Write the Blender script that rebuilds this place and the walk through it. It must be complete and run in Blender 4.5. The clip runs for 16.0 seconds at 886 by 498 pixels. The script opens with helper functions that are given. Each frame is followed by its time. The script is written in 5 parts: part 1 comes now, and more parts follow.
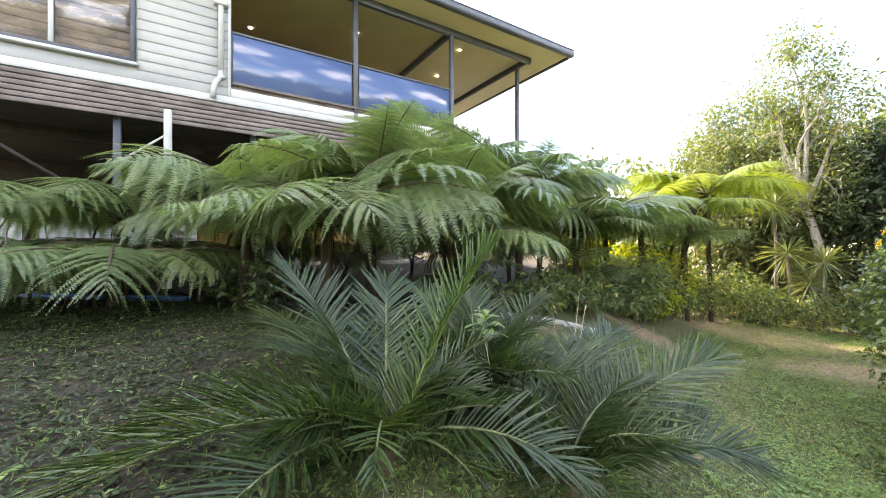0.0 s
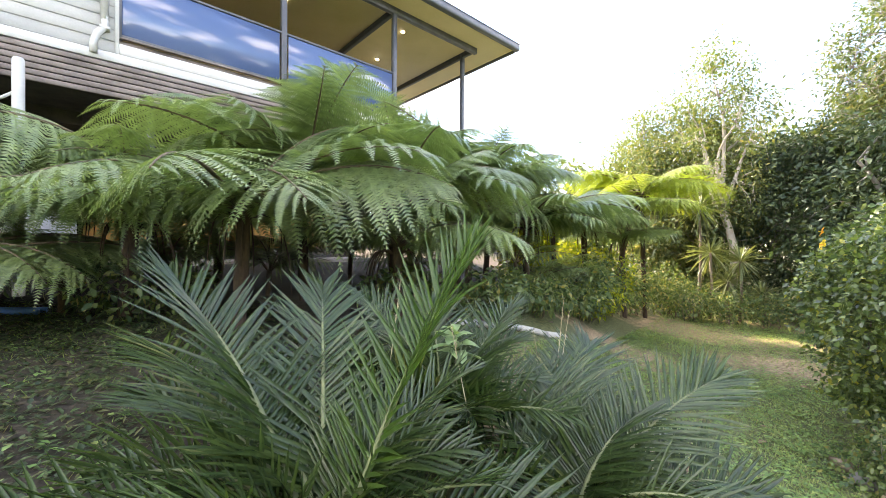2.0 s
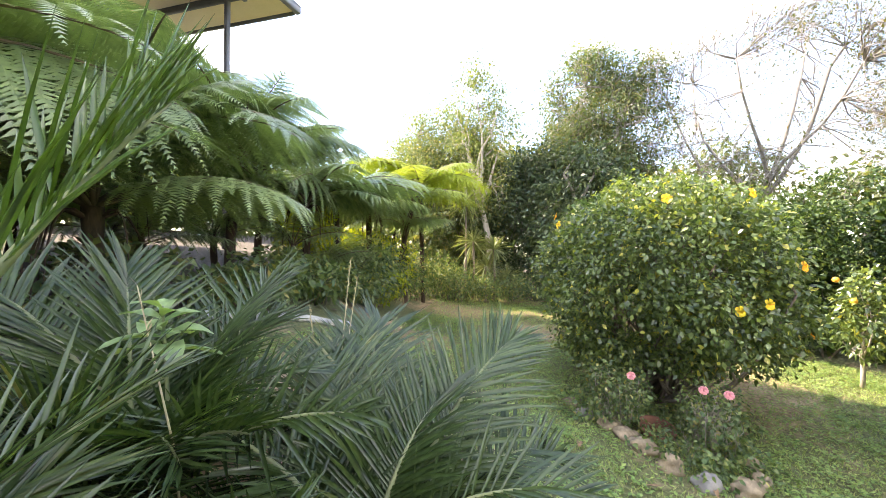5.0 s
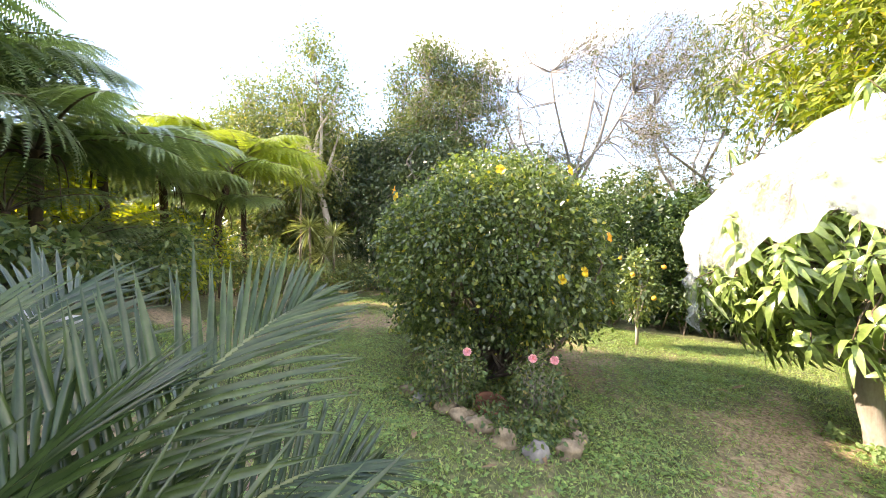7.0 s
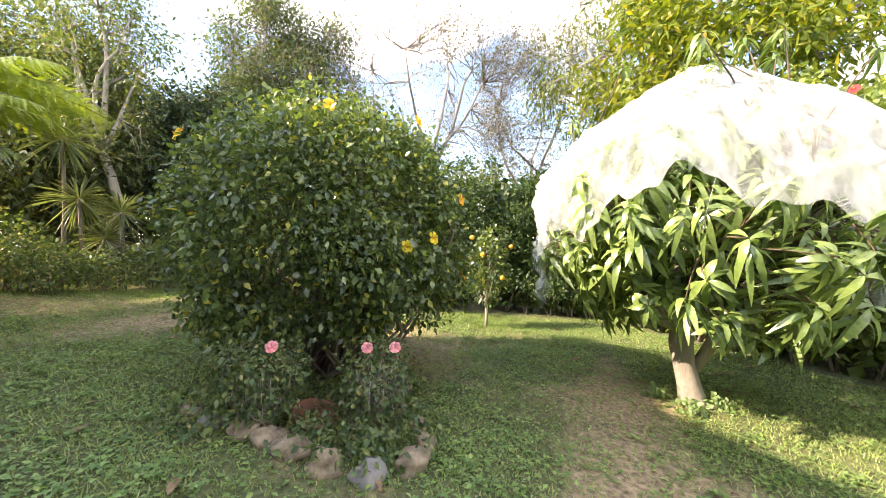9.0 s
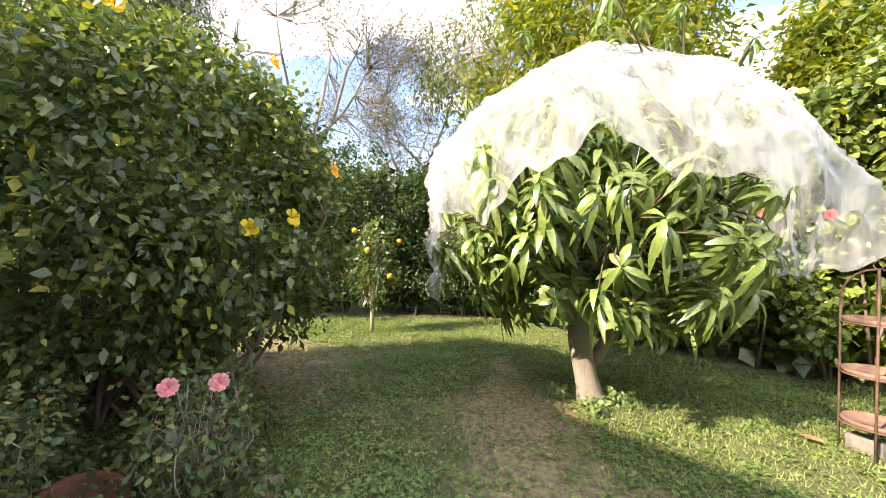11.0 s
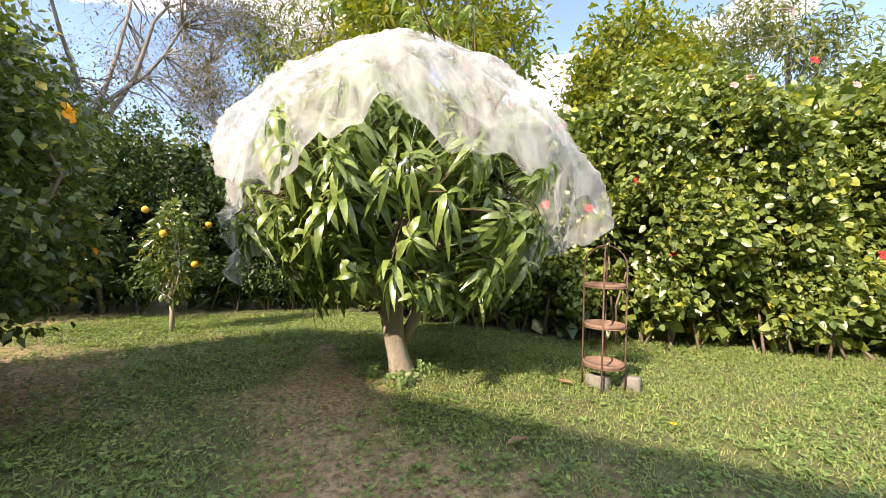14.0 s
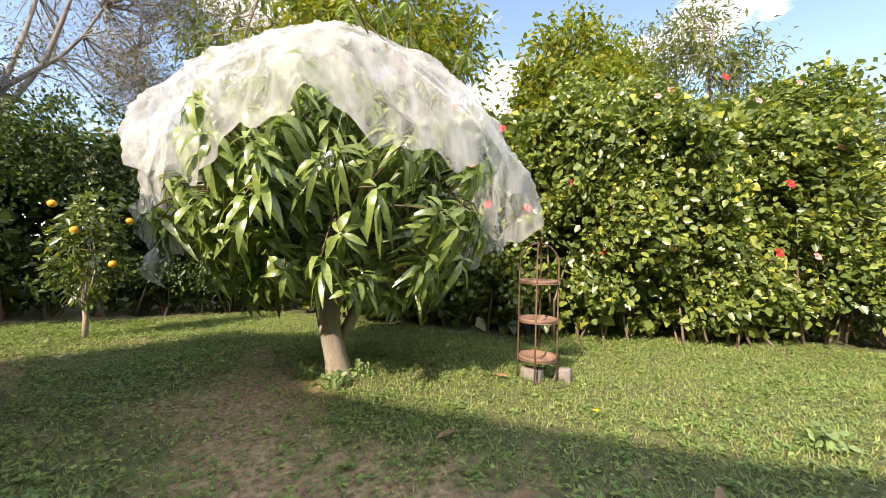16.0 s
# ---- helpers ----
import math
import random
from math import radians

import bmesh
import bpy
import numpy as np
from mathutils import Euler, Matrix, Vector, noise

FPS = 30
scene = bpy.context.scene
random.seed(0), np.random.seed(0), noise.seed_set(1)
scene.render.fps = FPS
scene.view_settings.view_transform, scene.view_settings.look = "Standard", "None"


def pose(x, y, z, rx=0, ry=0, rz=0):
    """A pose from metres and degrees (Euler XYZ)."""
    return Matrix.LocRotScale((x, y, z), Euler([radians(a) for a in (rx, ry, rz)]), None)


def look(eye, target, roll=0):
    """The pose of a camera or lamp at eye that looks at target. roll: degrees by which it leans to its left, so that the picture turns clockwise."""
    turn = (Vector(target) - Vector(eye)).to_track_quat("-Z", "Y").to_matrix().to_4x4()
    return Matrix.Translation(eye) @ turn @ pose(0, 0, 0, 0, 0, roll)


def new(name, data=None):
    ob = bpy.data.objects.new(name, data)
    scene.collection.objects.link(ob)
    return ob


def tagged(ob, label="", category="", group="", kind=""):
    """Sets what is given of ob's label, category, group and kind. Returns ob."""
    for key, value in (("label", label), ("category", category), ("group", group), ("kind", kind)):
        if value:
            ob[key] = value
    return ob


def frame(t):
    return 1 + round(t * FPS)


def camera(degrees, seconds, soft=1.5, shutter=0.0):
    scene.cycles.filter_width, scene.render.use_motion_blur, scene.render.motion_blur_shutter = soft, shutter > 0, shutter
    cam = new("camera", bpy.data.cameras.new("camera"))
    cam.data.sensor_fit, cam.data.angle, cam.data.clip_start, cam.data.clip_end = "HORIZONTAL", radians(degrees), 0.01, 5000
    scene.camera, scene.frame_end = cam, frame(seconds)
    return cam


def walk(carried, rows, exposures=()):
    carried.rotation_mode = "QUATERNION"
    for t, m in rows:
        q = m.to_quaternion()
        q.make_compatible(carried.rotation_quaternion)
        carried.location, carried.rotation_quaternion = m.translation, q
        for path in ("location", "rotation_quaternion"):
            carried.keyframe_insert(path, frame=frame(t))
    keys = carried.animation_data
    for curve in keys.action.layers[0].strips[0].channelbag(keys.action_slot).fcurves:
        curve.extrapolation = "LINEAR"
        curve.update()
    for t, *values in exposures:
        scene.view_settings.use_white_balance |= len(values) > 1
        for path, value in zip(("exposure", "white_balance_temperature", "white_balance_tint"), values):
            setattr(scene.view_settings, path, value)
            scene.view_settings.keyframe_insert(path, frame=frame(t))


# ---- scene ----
cam = camera(98.3, 16.0, soft=0.8)
METRES, EYE, TILT, LEAN, TURN = 4.7, 2.36, 0.0, 0.0, 0.0
ROWS = [
    (0.0, 0.0, 0.0, 0.0, -0.0, 0.0, 0.0),
    (0.5, -0.001, 0.0322, 0.0037, -1.98, -0.09, -0.13),
    (1.0, -0.0112, 0.0695, 0.0011, -4.19, -0.39, -0.25),
    (1.5, -0.0255, 0.1106, 0.0035, -6.59, -0.16, -0.23),
    (2.0, -0.0251, 0.1416, 0.001, -9.53, -0.42, -0.4),
    (2.5, -0.0184, 0.1779, -0.0029, -12.86, -0.36, -0.3),
    (3.0, -0.0053, 0.2087, -0.0102, -17.11, -0.51, -0.47),
    (3.5, 0.0109, 0.2335, -0.0197, -22.2, -0.53, -0.57),
    (4.0, 0.0213, 0.2541, -0.0302, -28.04, -0.4, -0.65),
    (4.5, 0.0274, 0.2632, -0.044, -34.43, -0.56, -0.75),
    (5.0, 0.0379, 0.2707, -0.0547, -40.99, -0.44, -0.87),
    (7.5, 0.2179, 0.3372, -0.1284, -68.8, -0.55, -1.2),
    (8.0, 0.2686, 0.3433, -0.1421, -74.29, -0.52, -1.19),
    (8.5, 0.3229, 0.3399, -0.1566, -79.5, -0.44, -1.34),
    (9.0, 0.3686, 0.3345, -0.1745, -84.22, -0.68, -1.43),
    (9.5, 0.4181, 0.3271, -0.1831, -88.75, -0.25, -1.52),
    (12.0, 0.5557, 0.3217, -0.2096, -108.32, -0.24, -1.16),
    (12.5, 0.55, 0.3078, -0.2153, -111.96, -0.1, -1.27),
    (13.0, 0.5393, 0.2862, -0.2231, -115.65, 0.02, -1.38),
    (13.5, 0.5244, 0.2634, -0.2296, -119.22, 0.07, -1.47),
    (14.0, 0.5078, 0.244, -0.2346, -122.41, 0.16, -1.51),
    (14.5, 0.4961, 0.2325, -0.238, -125.14, 0.23, -1.32),
    (15.0, 0.4888, 0.2244, -0.2427, -127.04, 0.25, -1.35),
    (15.5, 0.488, 0.2196, -0.243, -128.25, 0.68, -1.38),
    (16.0, 0.4874, 0.2167, -0.2413, -129.09, 0.52, -1.46),
]
walk(cam, [(t, pose(0, 0, EYE, TILT, LEAN, TURN) @ pose(METRES * x, METRES * y, METRES * z, 90 + pitch, roll, yaw)) for t, x, y, z, yaw, pitch, roll in ROWS],
     exposures=[(t, e, 7650, 18) for t, e in ((0.0, 2.7), (3.0, 2.85), (5.0, 2.8), (7.5, 2.48), (9.5, 2.16), (12.0, 1.8), (14.0, 1.5), (16.0, 1.4))])

# ---- world and sun ----
SUN_AZ, SUN_EL = -20.0, 37.0      # degrees from +y towards +x, and above the horizon
world = bpy.data.worlds.new("sky")
scene.world = world
world.use_nodes = True
wn, wl = world.node_tree.nodes, world.node_tree.links
wn.clear()
w_out = wn.new("ShaderNodeOutputWorld")
w_bg = wn.new("ShaderNodeBackground")
w_sky = wn.new("ShaderNodeTexSky")
w_sky.sky_type = 'NISHITA'
w_sky.sun_disc = False
w_sky.sun_elevation = radians(SUN_EL)
w_sky.sun_rotation = radians(SUN_AZ)
w_sky.air_density, w_sky.dust_density, w_sky.ozone_density = 1.0, 0.3, 3.0
w_tc = wn.new("ShaderNodeTexCoord")
w_map = wn.new("ShaderNodeMapping")
w_map.inputs["Scale"].default_value = (1.0, 1.0, 2.2)
w_map.inputs["Location"].default_value = (0.35, 0.1, 0.2)
w_noise = wn.new("ShaderNodeTexNoise")
w_noise.inputs["Scale"].default_value = 1.9
w_noise.inputs["Detail"].default_value = 7.0
w_noise.inputs["Roughness"].default_value = 0.58
w_ramp = wn.new("ShaderNodeValToRGB")
w_ramp.color_ramp.elements[0].position, w_ramp.color_ramp.elements[1].position = 0.49, 0.66
w_mix = wn.new("ShaderNodeMix")
w_mix.data_type = 'RGBA'
w_mix.inputs["B"].default_value = (12.5, 12.7, 13.0, 1)
wl.new(w_tc.outputs["Generated"], w_map.inputs["Vector"])
wl.new(w_map.outputs["Vector"], w_noise.inputs["Vector"])
wl.new(w_noise.outputs["Fac"], w_ramp.inputs["Fac"])
wl.new(w_ramp.outputs["Color"], w_mix.inputs["Factor"])
wl.new(w_sky.outputs["Color"], w_mix.inputs["A"])
wl.new(w_mix.outputs["Result"], w_bg.inputs["Color"])
w_bg.inputs["Strength"].default_value = 0.15
wl.new(w_bg.outputs["Background"], w_out.inputs["Surface"])

sun_data = bpy.data.lights.new("sun", 'SUN')
sun_data.energy, sun_data.angle, sun_data.color = 3.4, radians(0.6), (1.0, 0.92, 0.78)
sun = new("sun", sun_data)
sun_to = Vector((math.sin(radians(SUN_AZ)) * math.cos(radians(SUN_EL)), math.cos(radians(SUN_AZ)) * math.cos(radians(SUN_EL)), math.sin(radians(SUN_EL))))
sun.matrix_world = look(sun_to * 60, (0, 0, 0))


# ---- materials ----
def material(name):
    m = bpy.data.materials.new(name)
    m.use_nodes = True
    return m, m.node_tree.nodes, m.node_tree.links, m.node_tree.nodes["Principled BSDF"]


def ramp_node(nodes, stops):
    r = nodes.new("ShaderNodeValToRGB")
    e = r.color_ramp.elements
    while len(e) < len(stops):
        e.new(0.5)
    for el, (p, c) in zip(e, stops):
        el.position, el.color = p, (*c, 1)
    return r


def noise_node(nodes, links, scale, detail=4.0, space="Object", rough=0.55, stretch=None):
    tc = nodes.new("ShaderNodeTexCoord")
    n = nodes.new("ShaderNodeTexNoise")
    n.inputs["Scale"].default_value, n.inputs["Detail"].default_value, n.inputs["Roughness"].default_value = scale, detail, rough
    if stretch:
        mp = nodes.new("ShaderNodeMapping")
        mp.inputs["Scale"].default_value = stretch
        links.new(tc.outputs[space], mp.inputs["Vector"])
        links.new(mp.outputs["Vector"], n.inputs["Vector"])
    else:
        links.new(tc.outputs[space], n.inputs["Vector"])
    return n


def add_bump(nodes, links, bsdf, height, strength=0.3, distance=0.01):
    b = nodes.new("ShaderNodeBump")
    b.inputs["Strength"].default_value, b.inputs["Distance"].default_value = strength, distance
    links.new(height, b.inputs["Height"])
    links.new(b.outputs["Normal"], bsdf.inputs["Normal"])


def mat_surface(name, dark, light, rough=0.7, scale=8.0, fine=60.0, bump=0.25, metal=0.0, stretch=None, spec=0.5):
    """A surface in two tones, mottled at two scales, with fine relief."""
    m, nodes, links, b = material(name)
    n1 = noise_node(nodes, links, scale, 5.0, stretch=stretch)
    n2 = noise_node(nodes, links, fine, 3.0, stretch=stretch)
    mx = nodes.new("ShaderNodeMath")
    mx.operation = 'MULTIPLY_ADD'
    mx.inputs[1].default_value = 0.4
    links.new(n2.outputs["Fac"], mx.inputs[0])
    links.new(n1.outputs["Fac"], mx.inputs[2])
    r = ramp_node(nodes, [(0.45, dark), (0.95, light)])
    links.new(mx.outputs[0], r.inputs["Fac"])
    links.new(r.outputs["Color"], b.inputs["Base Color"])
    b.inputs["Roughness"].default_value, b.inputs["Metallic"].default_value = rough, metal
    b.inputs["Specular IOR Level"].default_value = spec
    add_bump(nodes, links, b, mx.outputs[0], bump, 0.01)
    return m


def mat_leaf(name, stops, rough=0.4, through_light=0.35, warm=(1.3, 1.3, 0.5), spec=0.5, own=1.0):
    """Leaves: each island its own tone, glossy face, light passing through."""
    m, nodes, links, b = material(name)
    geo = nodes.new("ShaderNodeNewGeometry")
    r = ramp_node(nodes, stops)
    if own < 1.0:
        info = nodes.new("ShaderNodeObjectInfo")
        blend = nodes.new("ShaderNodeMix")
        blend.inputs["Factor"].default_value = own
        links.new(info.outputs["Random"], blend.inputs["A"])
        links.new(geo.outputs["Random Per Island"], blend.inputs["B"])
        links.new(blend.outputs["Result"], r.inputs["Fac"])
    else:
        links.new(geo.outputs["Random Per Island"], r.inputs["Fac"])
    n = noise_node(nodes, links, 25.0, 3.0)
    hv = nodes.new("ShaderNodeHueSaturation")
    mp = nodes.new("ShaderNodeMapRange")
    mp.inputs["From Min"].default_value, mp.inputs["From Max"].default_value = 0.3, 0.7
    mp.inputs["To Min"].default_value, mp.inputs["To Max"].default_value = 0.75, 1.25
    links.new(n.outputs["Fac"], mp.inputs["Value"])
    links.new(mp.outputs["Result"], hv.inputs["Value"])
    links.new(r.outputs["Color"], hv.inputs["Color"])
    links.new(hv.outputs["Color"], b.inputs["Base Color"])
    b.inputs["Roughness"].default_value = rough
    b.inputs["Specular IOR Level"].default_value = spec
    t = nodes.new("ShaderNodeBsdfTranslucent")
    tint = nodes.new("ShaderNodeMix")
    tint.data_type, tint.blend_type = 'RGBA', 'MULTIPLY'
    tint.inputs["Factor"].default_value = 1.0
    tint.inputs["B"].default_value = (*warm, 1)
    links.new(hv.outputs["Color"], tint.inputs["A"])
    links.new(tint.outputs["Result"], t.inputs["Color"])
    mix = nodes.new("ShaderNodeMixShader")
    mix.inputs["Fac"].default_value = through_light
    links.new(b.outputs["BSDF"], mix.inputs[1])
    links.new(t.outputs["BSDF"], mix.inputs[2])
    links.new(mix.outputs["Shader"], nodes["Material Output"].inputs["Surface"])
    return m


def greens(a, b, c, d):
    return [(0.0, a), (0.45, b), (0.88, c), (1.0, d)]


LEAF_PALM = mat_leaf("palm_leaf", greens((0.03, 0.057, 0.02), (0.048, 0.084, 0.027), (0.085, 0.13, 0.038), (0.22, 0.215, 0.085)), 0.27, 0.32, warm=(1.25, 1.25, 0.5), spec=0.62, own=0.5)
LEAF_PALM_FRESH = mat_leaf("fresh_palm_leaf", greens((0.04, 0.085, 0.018), (0.06, 0.115, 0.022), (0.09, 0.155, 0.03), (0.17, 0.22, 0.055)), 0.33, 0.34, spec=0.5, own=0.5)
LEAF_FERN = mat_leaf("fern_leaf", greens((0.12, 0.175, 0.075), (0.185, 0.255, 0.11), (0.265, 0.34, 0.145), (0.36, 0.43, 0.17)), 0.34, 0.38, warm=(1.15, 1.2, 0.55), spec=0.85, own=0.3)
# Lit copy of the fern leaf: backlight from the sun is in its colour.
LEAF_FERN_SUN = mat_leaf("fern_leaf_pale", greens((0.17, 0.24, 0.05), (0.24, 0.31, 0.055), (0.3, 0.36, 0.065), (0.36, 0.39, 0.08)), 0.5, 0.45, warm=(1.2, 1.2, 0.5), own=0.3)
LEAF_BUSH = mat_leaf("hibiscus_leaf", [(0.0, (0.055, 0.09, 0.038)), (0.5, (0.11, 0.165, 0.058)), (0.92, (0.2, 0.26, 0.075)), (1.0, (0.48, 0.43, 0.08))], 0.32, 0.4, spec=0.75)
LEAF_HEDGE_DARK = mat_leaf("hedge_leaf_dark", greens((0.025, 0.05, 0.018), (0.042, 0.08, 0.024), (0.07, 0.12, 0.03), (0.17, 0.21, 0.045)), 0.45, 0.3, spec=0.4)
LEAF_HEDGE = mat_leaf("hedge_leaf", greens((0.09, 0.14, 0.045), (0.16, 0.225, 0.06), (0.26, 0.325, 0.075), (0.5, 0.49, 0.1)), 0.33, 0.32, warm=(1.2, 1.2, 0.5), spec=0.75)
LEAF_MANGO = mat_leaf("mango_leaf", greens((0.13, 0.195, 0.055), (0.22, 0.31, 0.085), (0.33, 0.425, 0.125), (0.48, 0.53, 0.19)), 0.33, 0.34, warm=(1.05, 1.15, 0.5), spec=0.95)
LEAF_TREE_LIGHT = mat_leaf("tree_leaf_light", greens((0.085, 0.125, 0.04), (0.13, 0.17, 0.055), (0.195, 0.22, 0.07), (0.31, 0.27, 0.085)), 0.5, 0.37)
LEAF_TREE = mat_leaf("tree_leaf", greens((0.065, 0.099, 0.043), (0.097, 0.132, 0.051), (0.145, 0.172, 0.068), (0.259, 0.225, 0.085)), 0.5, 0.35)
LEAF_TREE_DARK = mat_leaf("tree_leaf_dark", greens((0.032, 0.059, 0.034), (0.054, 0.088, 0.041), (0.082, 0.118, 0.056), (0.126, 0.147, 0.056)), 0.5, 0.3)
LEAF_TREE_YELLOW = mat_leaf("tree_leaf_yellow", greens((0.1, 0.15, 0.02), (0.16, 0.21, 0.025), (0.24, 0.26, 0.03), (0.36, 0.3, 0.03)), 0.45, 0.45)
LEAF_SPARSE = mat_leaf("tree_leaf_sparse", greens((0.08, 0.095, 0.04), (0.12, 0.13, 0.05), (0.17, 0.16, 0.06), (0.24, 0.17, 0.06)), 0.6, 0.35)
LEAF_BED = mat_leaf("bed_leaf", greens((0.055, 0.1, 0.042), (0.11, 0.17, 0.065), (0.2, 0.25, 0.09), (0.4, 0.33, 0.12)), 0.42, 0.35)
LEAF_BED_YELLOW = mat_leaf("bed_leaf_yellow", greens((0.14, 0.2, 0.03), (0.26, 0.32, 0.03), (0.4, 0.42, 0.04), (0.5, 0.46, 0.05)), 0.5, 0.5)
LEAF_SPIKE = mat_leaf("spiky_leaf", greens((0.14, 0.18, 0.09), (0.19, 0.23, 0.12), (0.25, 0.28, 0.15), (0.34, 0.34, 0.2)), 0.45, 0.3)
LEAF_WEED = mat_leaf("weed_leaf", greens((0.17, 0.26, 0.11), (0.21, 0.31, 0.13), (0.26, 0.36, 0.15), (0.3, 0.38, 0.16)), 0.45, 0.35)
GRASS = mat_leaf("grass_blade", greens((0.17, 0.24, 0.075), (0.25, 0.34, 0.105), (0.34, 0.41, 0.145), (0.52, 0.44, 0.25)), 0.55, 0.35)
CLOVER = mat_leaf("lawn_weed", greens((0.12, 0.21, 0.07), (0.18, 0.3, 0.095), (0.27, 0.39, 0.125), (0.36, 0.42, 0.15)), 0.42, 0.35)
# Darker version of the lawn weeds: the bank's shade is in this colour.
CLOVER_SHADED = mat_leaf("creeping_groundcover", greens((0.035, 0.06, 0.025), (0.06, 0.095, 0.035), (0.1, 0.14, 0.05), (0.2, 0.19, 0.08)), 0.5, 0.25)
BARK = mat_surface("bark", (0.1, 0.075, 0.055), (0.25, 0.2, 0.16), 0.9, 9.0, 50.0, 0.6, stretch=(1, 1, 0.3))
BARK_PALE = mat_surface("bark_pale", (0.24, 0.2, 0.16), (0.45, 0.4, 0.34), 0.85, 8.0, 60.0, 0.5, stretch=(1, 1, 0.4))
BARK_GREY = mat_surface("bark_grey", (0.16, 0.14, 0.12), (0.34, 0.31, 0.28), 0.9, 7.0, 50.0, 0.5, stretch=(1, 1, 0.4))
FERN_TRUNK = mat_surface("fern_trunk_fibre", (0.03, 0.02, 0.014), (0.11, 0.07, 0.045), 0.95, 20.0, 90.0, 0.9, stretch=(1, 1, 0.25))
STALK = mat_surface("stalk", (0.1, 0.13, 0.05), (0.22, 0.24, 0.1), 0.6, 10.0, 60.0, 0.2)
STALK_BROWN = mat_surface("brown_stalk", (0.07, 0.05, 0.03), (0.17, 0.12, 0.07), 0.7, 12.0, 60.0, 0.3)


def mat_ground():
    """Thatch between the blades, dry soil where the lawn is worn, darker soil that paints the shade on the bank below
    the house.
    """
    m, nodes, links, b = material("lawn_ground")
    n1 = noise_node(nodes, links, 3.0, 6.0, rough=0.65)
    n2 = noise_node(nodes, links, 22.0, 5.0)
    thatch = ramp_node(nodes, [(0.3, (0.04, 0.05, 0.018)), (0.7, (0.16, 0.17, 0.065))])
    soil = ramp_node(nodes, [(0.28, (0.13, 0.088, 0.05)), (0.72, (0.5, 0.365, 0.225))])
    # Soil tones darkened to paint the shade below the house.
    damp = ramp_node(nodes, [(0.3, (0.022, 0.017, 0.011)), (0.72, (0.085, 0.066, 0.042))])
    for r in (thatch, soil, damp):
        links.new(n2.outputs["Fac"], r.inputs["Fac"])
    last = thatch.outputs["Color"]
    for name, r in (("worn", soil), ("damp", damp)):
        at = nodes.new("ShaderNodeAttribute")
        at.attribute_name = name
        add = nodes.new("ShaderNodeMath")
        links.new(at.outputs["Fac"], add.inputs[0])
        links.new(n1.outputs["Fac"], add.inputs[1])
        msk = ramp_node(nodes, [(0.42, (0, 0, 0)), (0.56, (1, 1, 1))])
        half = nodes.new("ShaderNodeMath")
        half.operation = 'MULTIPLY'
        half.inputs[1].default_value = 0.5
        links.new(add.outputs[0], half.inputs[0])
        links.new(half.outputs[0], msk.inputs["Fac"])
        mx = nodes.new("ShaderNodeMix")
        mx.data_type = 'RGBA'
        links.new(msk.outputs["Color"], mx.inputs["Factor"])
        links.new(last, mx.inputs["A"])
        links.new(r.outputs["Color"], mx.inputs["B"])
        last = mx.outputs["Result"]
    links.new(last, b.inputs["Base Color"])
    b.inputs["Roughness"].default_value = 0.95
    add_bump(nodes, links, b, n2.outputs["Fac"], 0.7, 0.02)
    return m


GROUND = mat_ground()


# ---- mesh tools ----
rng = np.random.default_rng(7)


def mesh_np(name, verts, tris, smooth=False):
    """A mesh from arrays of corners and triangles."""
    verts, tris = np.asarray(verts, np.float32), np.asarray(tris, np.int32)
    me = bpy.data.meshes.new(name)
    me.vertices.add(len(verts))
    me.vertices.foreach_set("co", verts.ravel())
    me.loops.add(tris.size)
    me.loops.foreach_set("vertex_index", tris.ravel())
    me.polygons.add(len(tris))
    me.polygons.foreach_set("loop_start", np.arange(0, tris.size, 3, dtype=np.int32))
    if smooth:
        me.polygons.foreach_set("use_smooth", np.ones(len(tris), bool))
    me.update(calc_edges=True)
    me.validate()
    return me


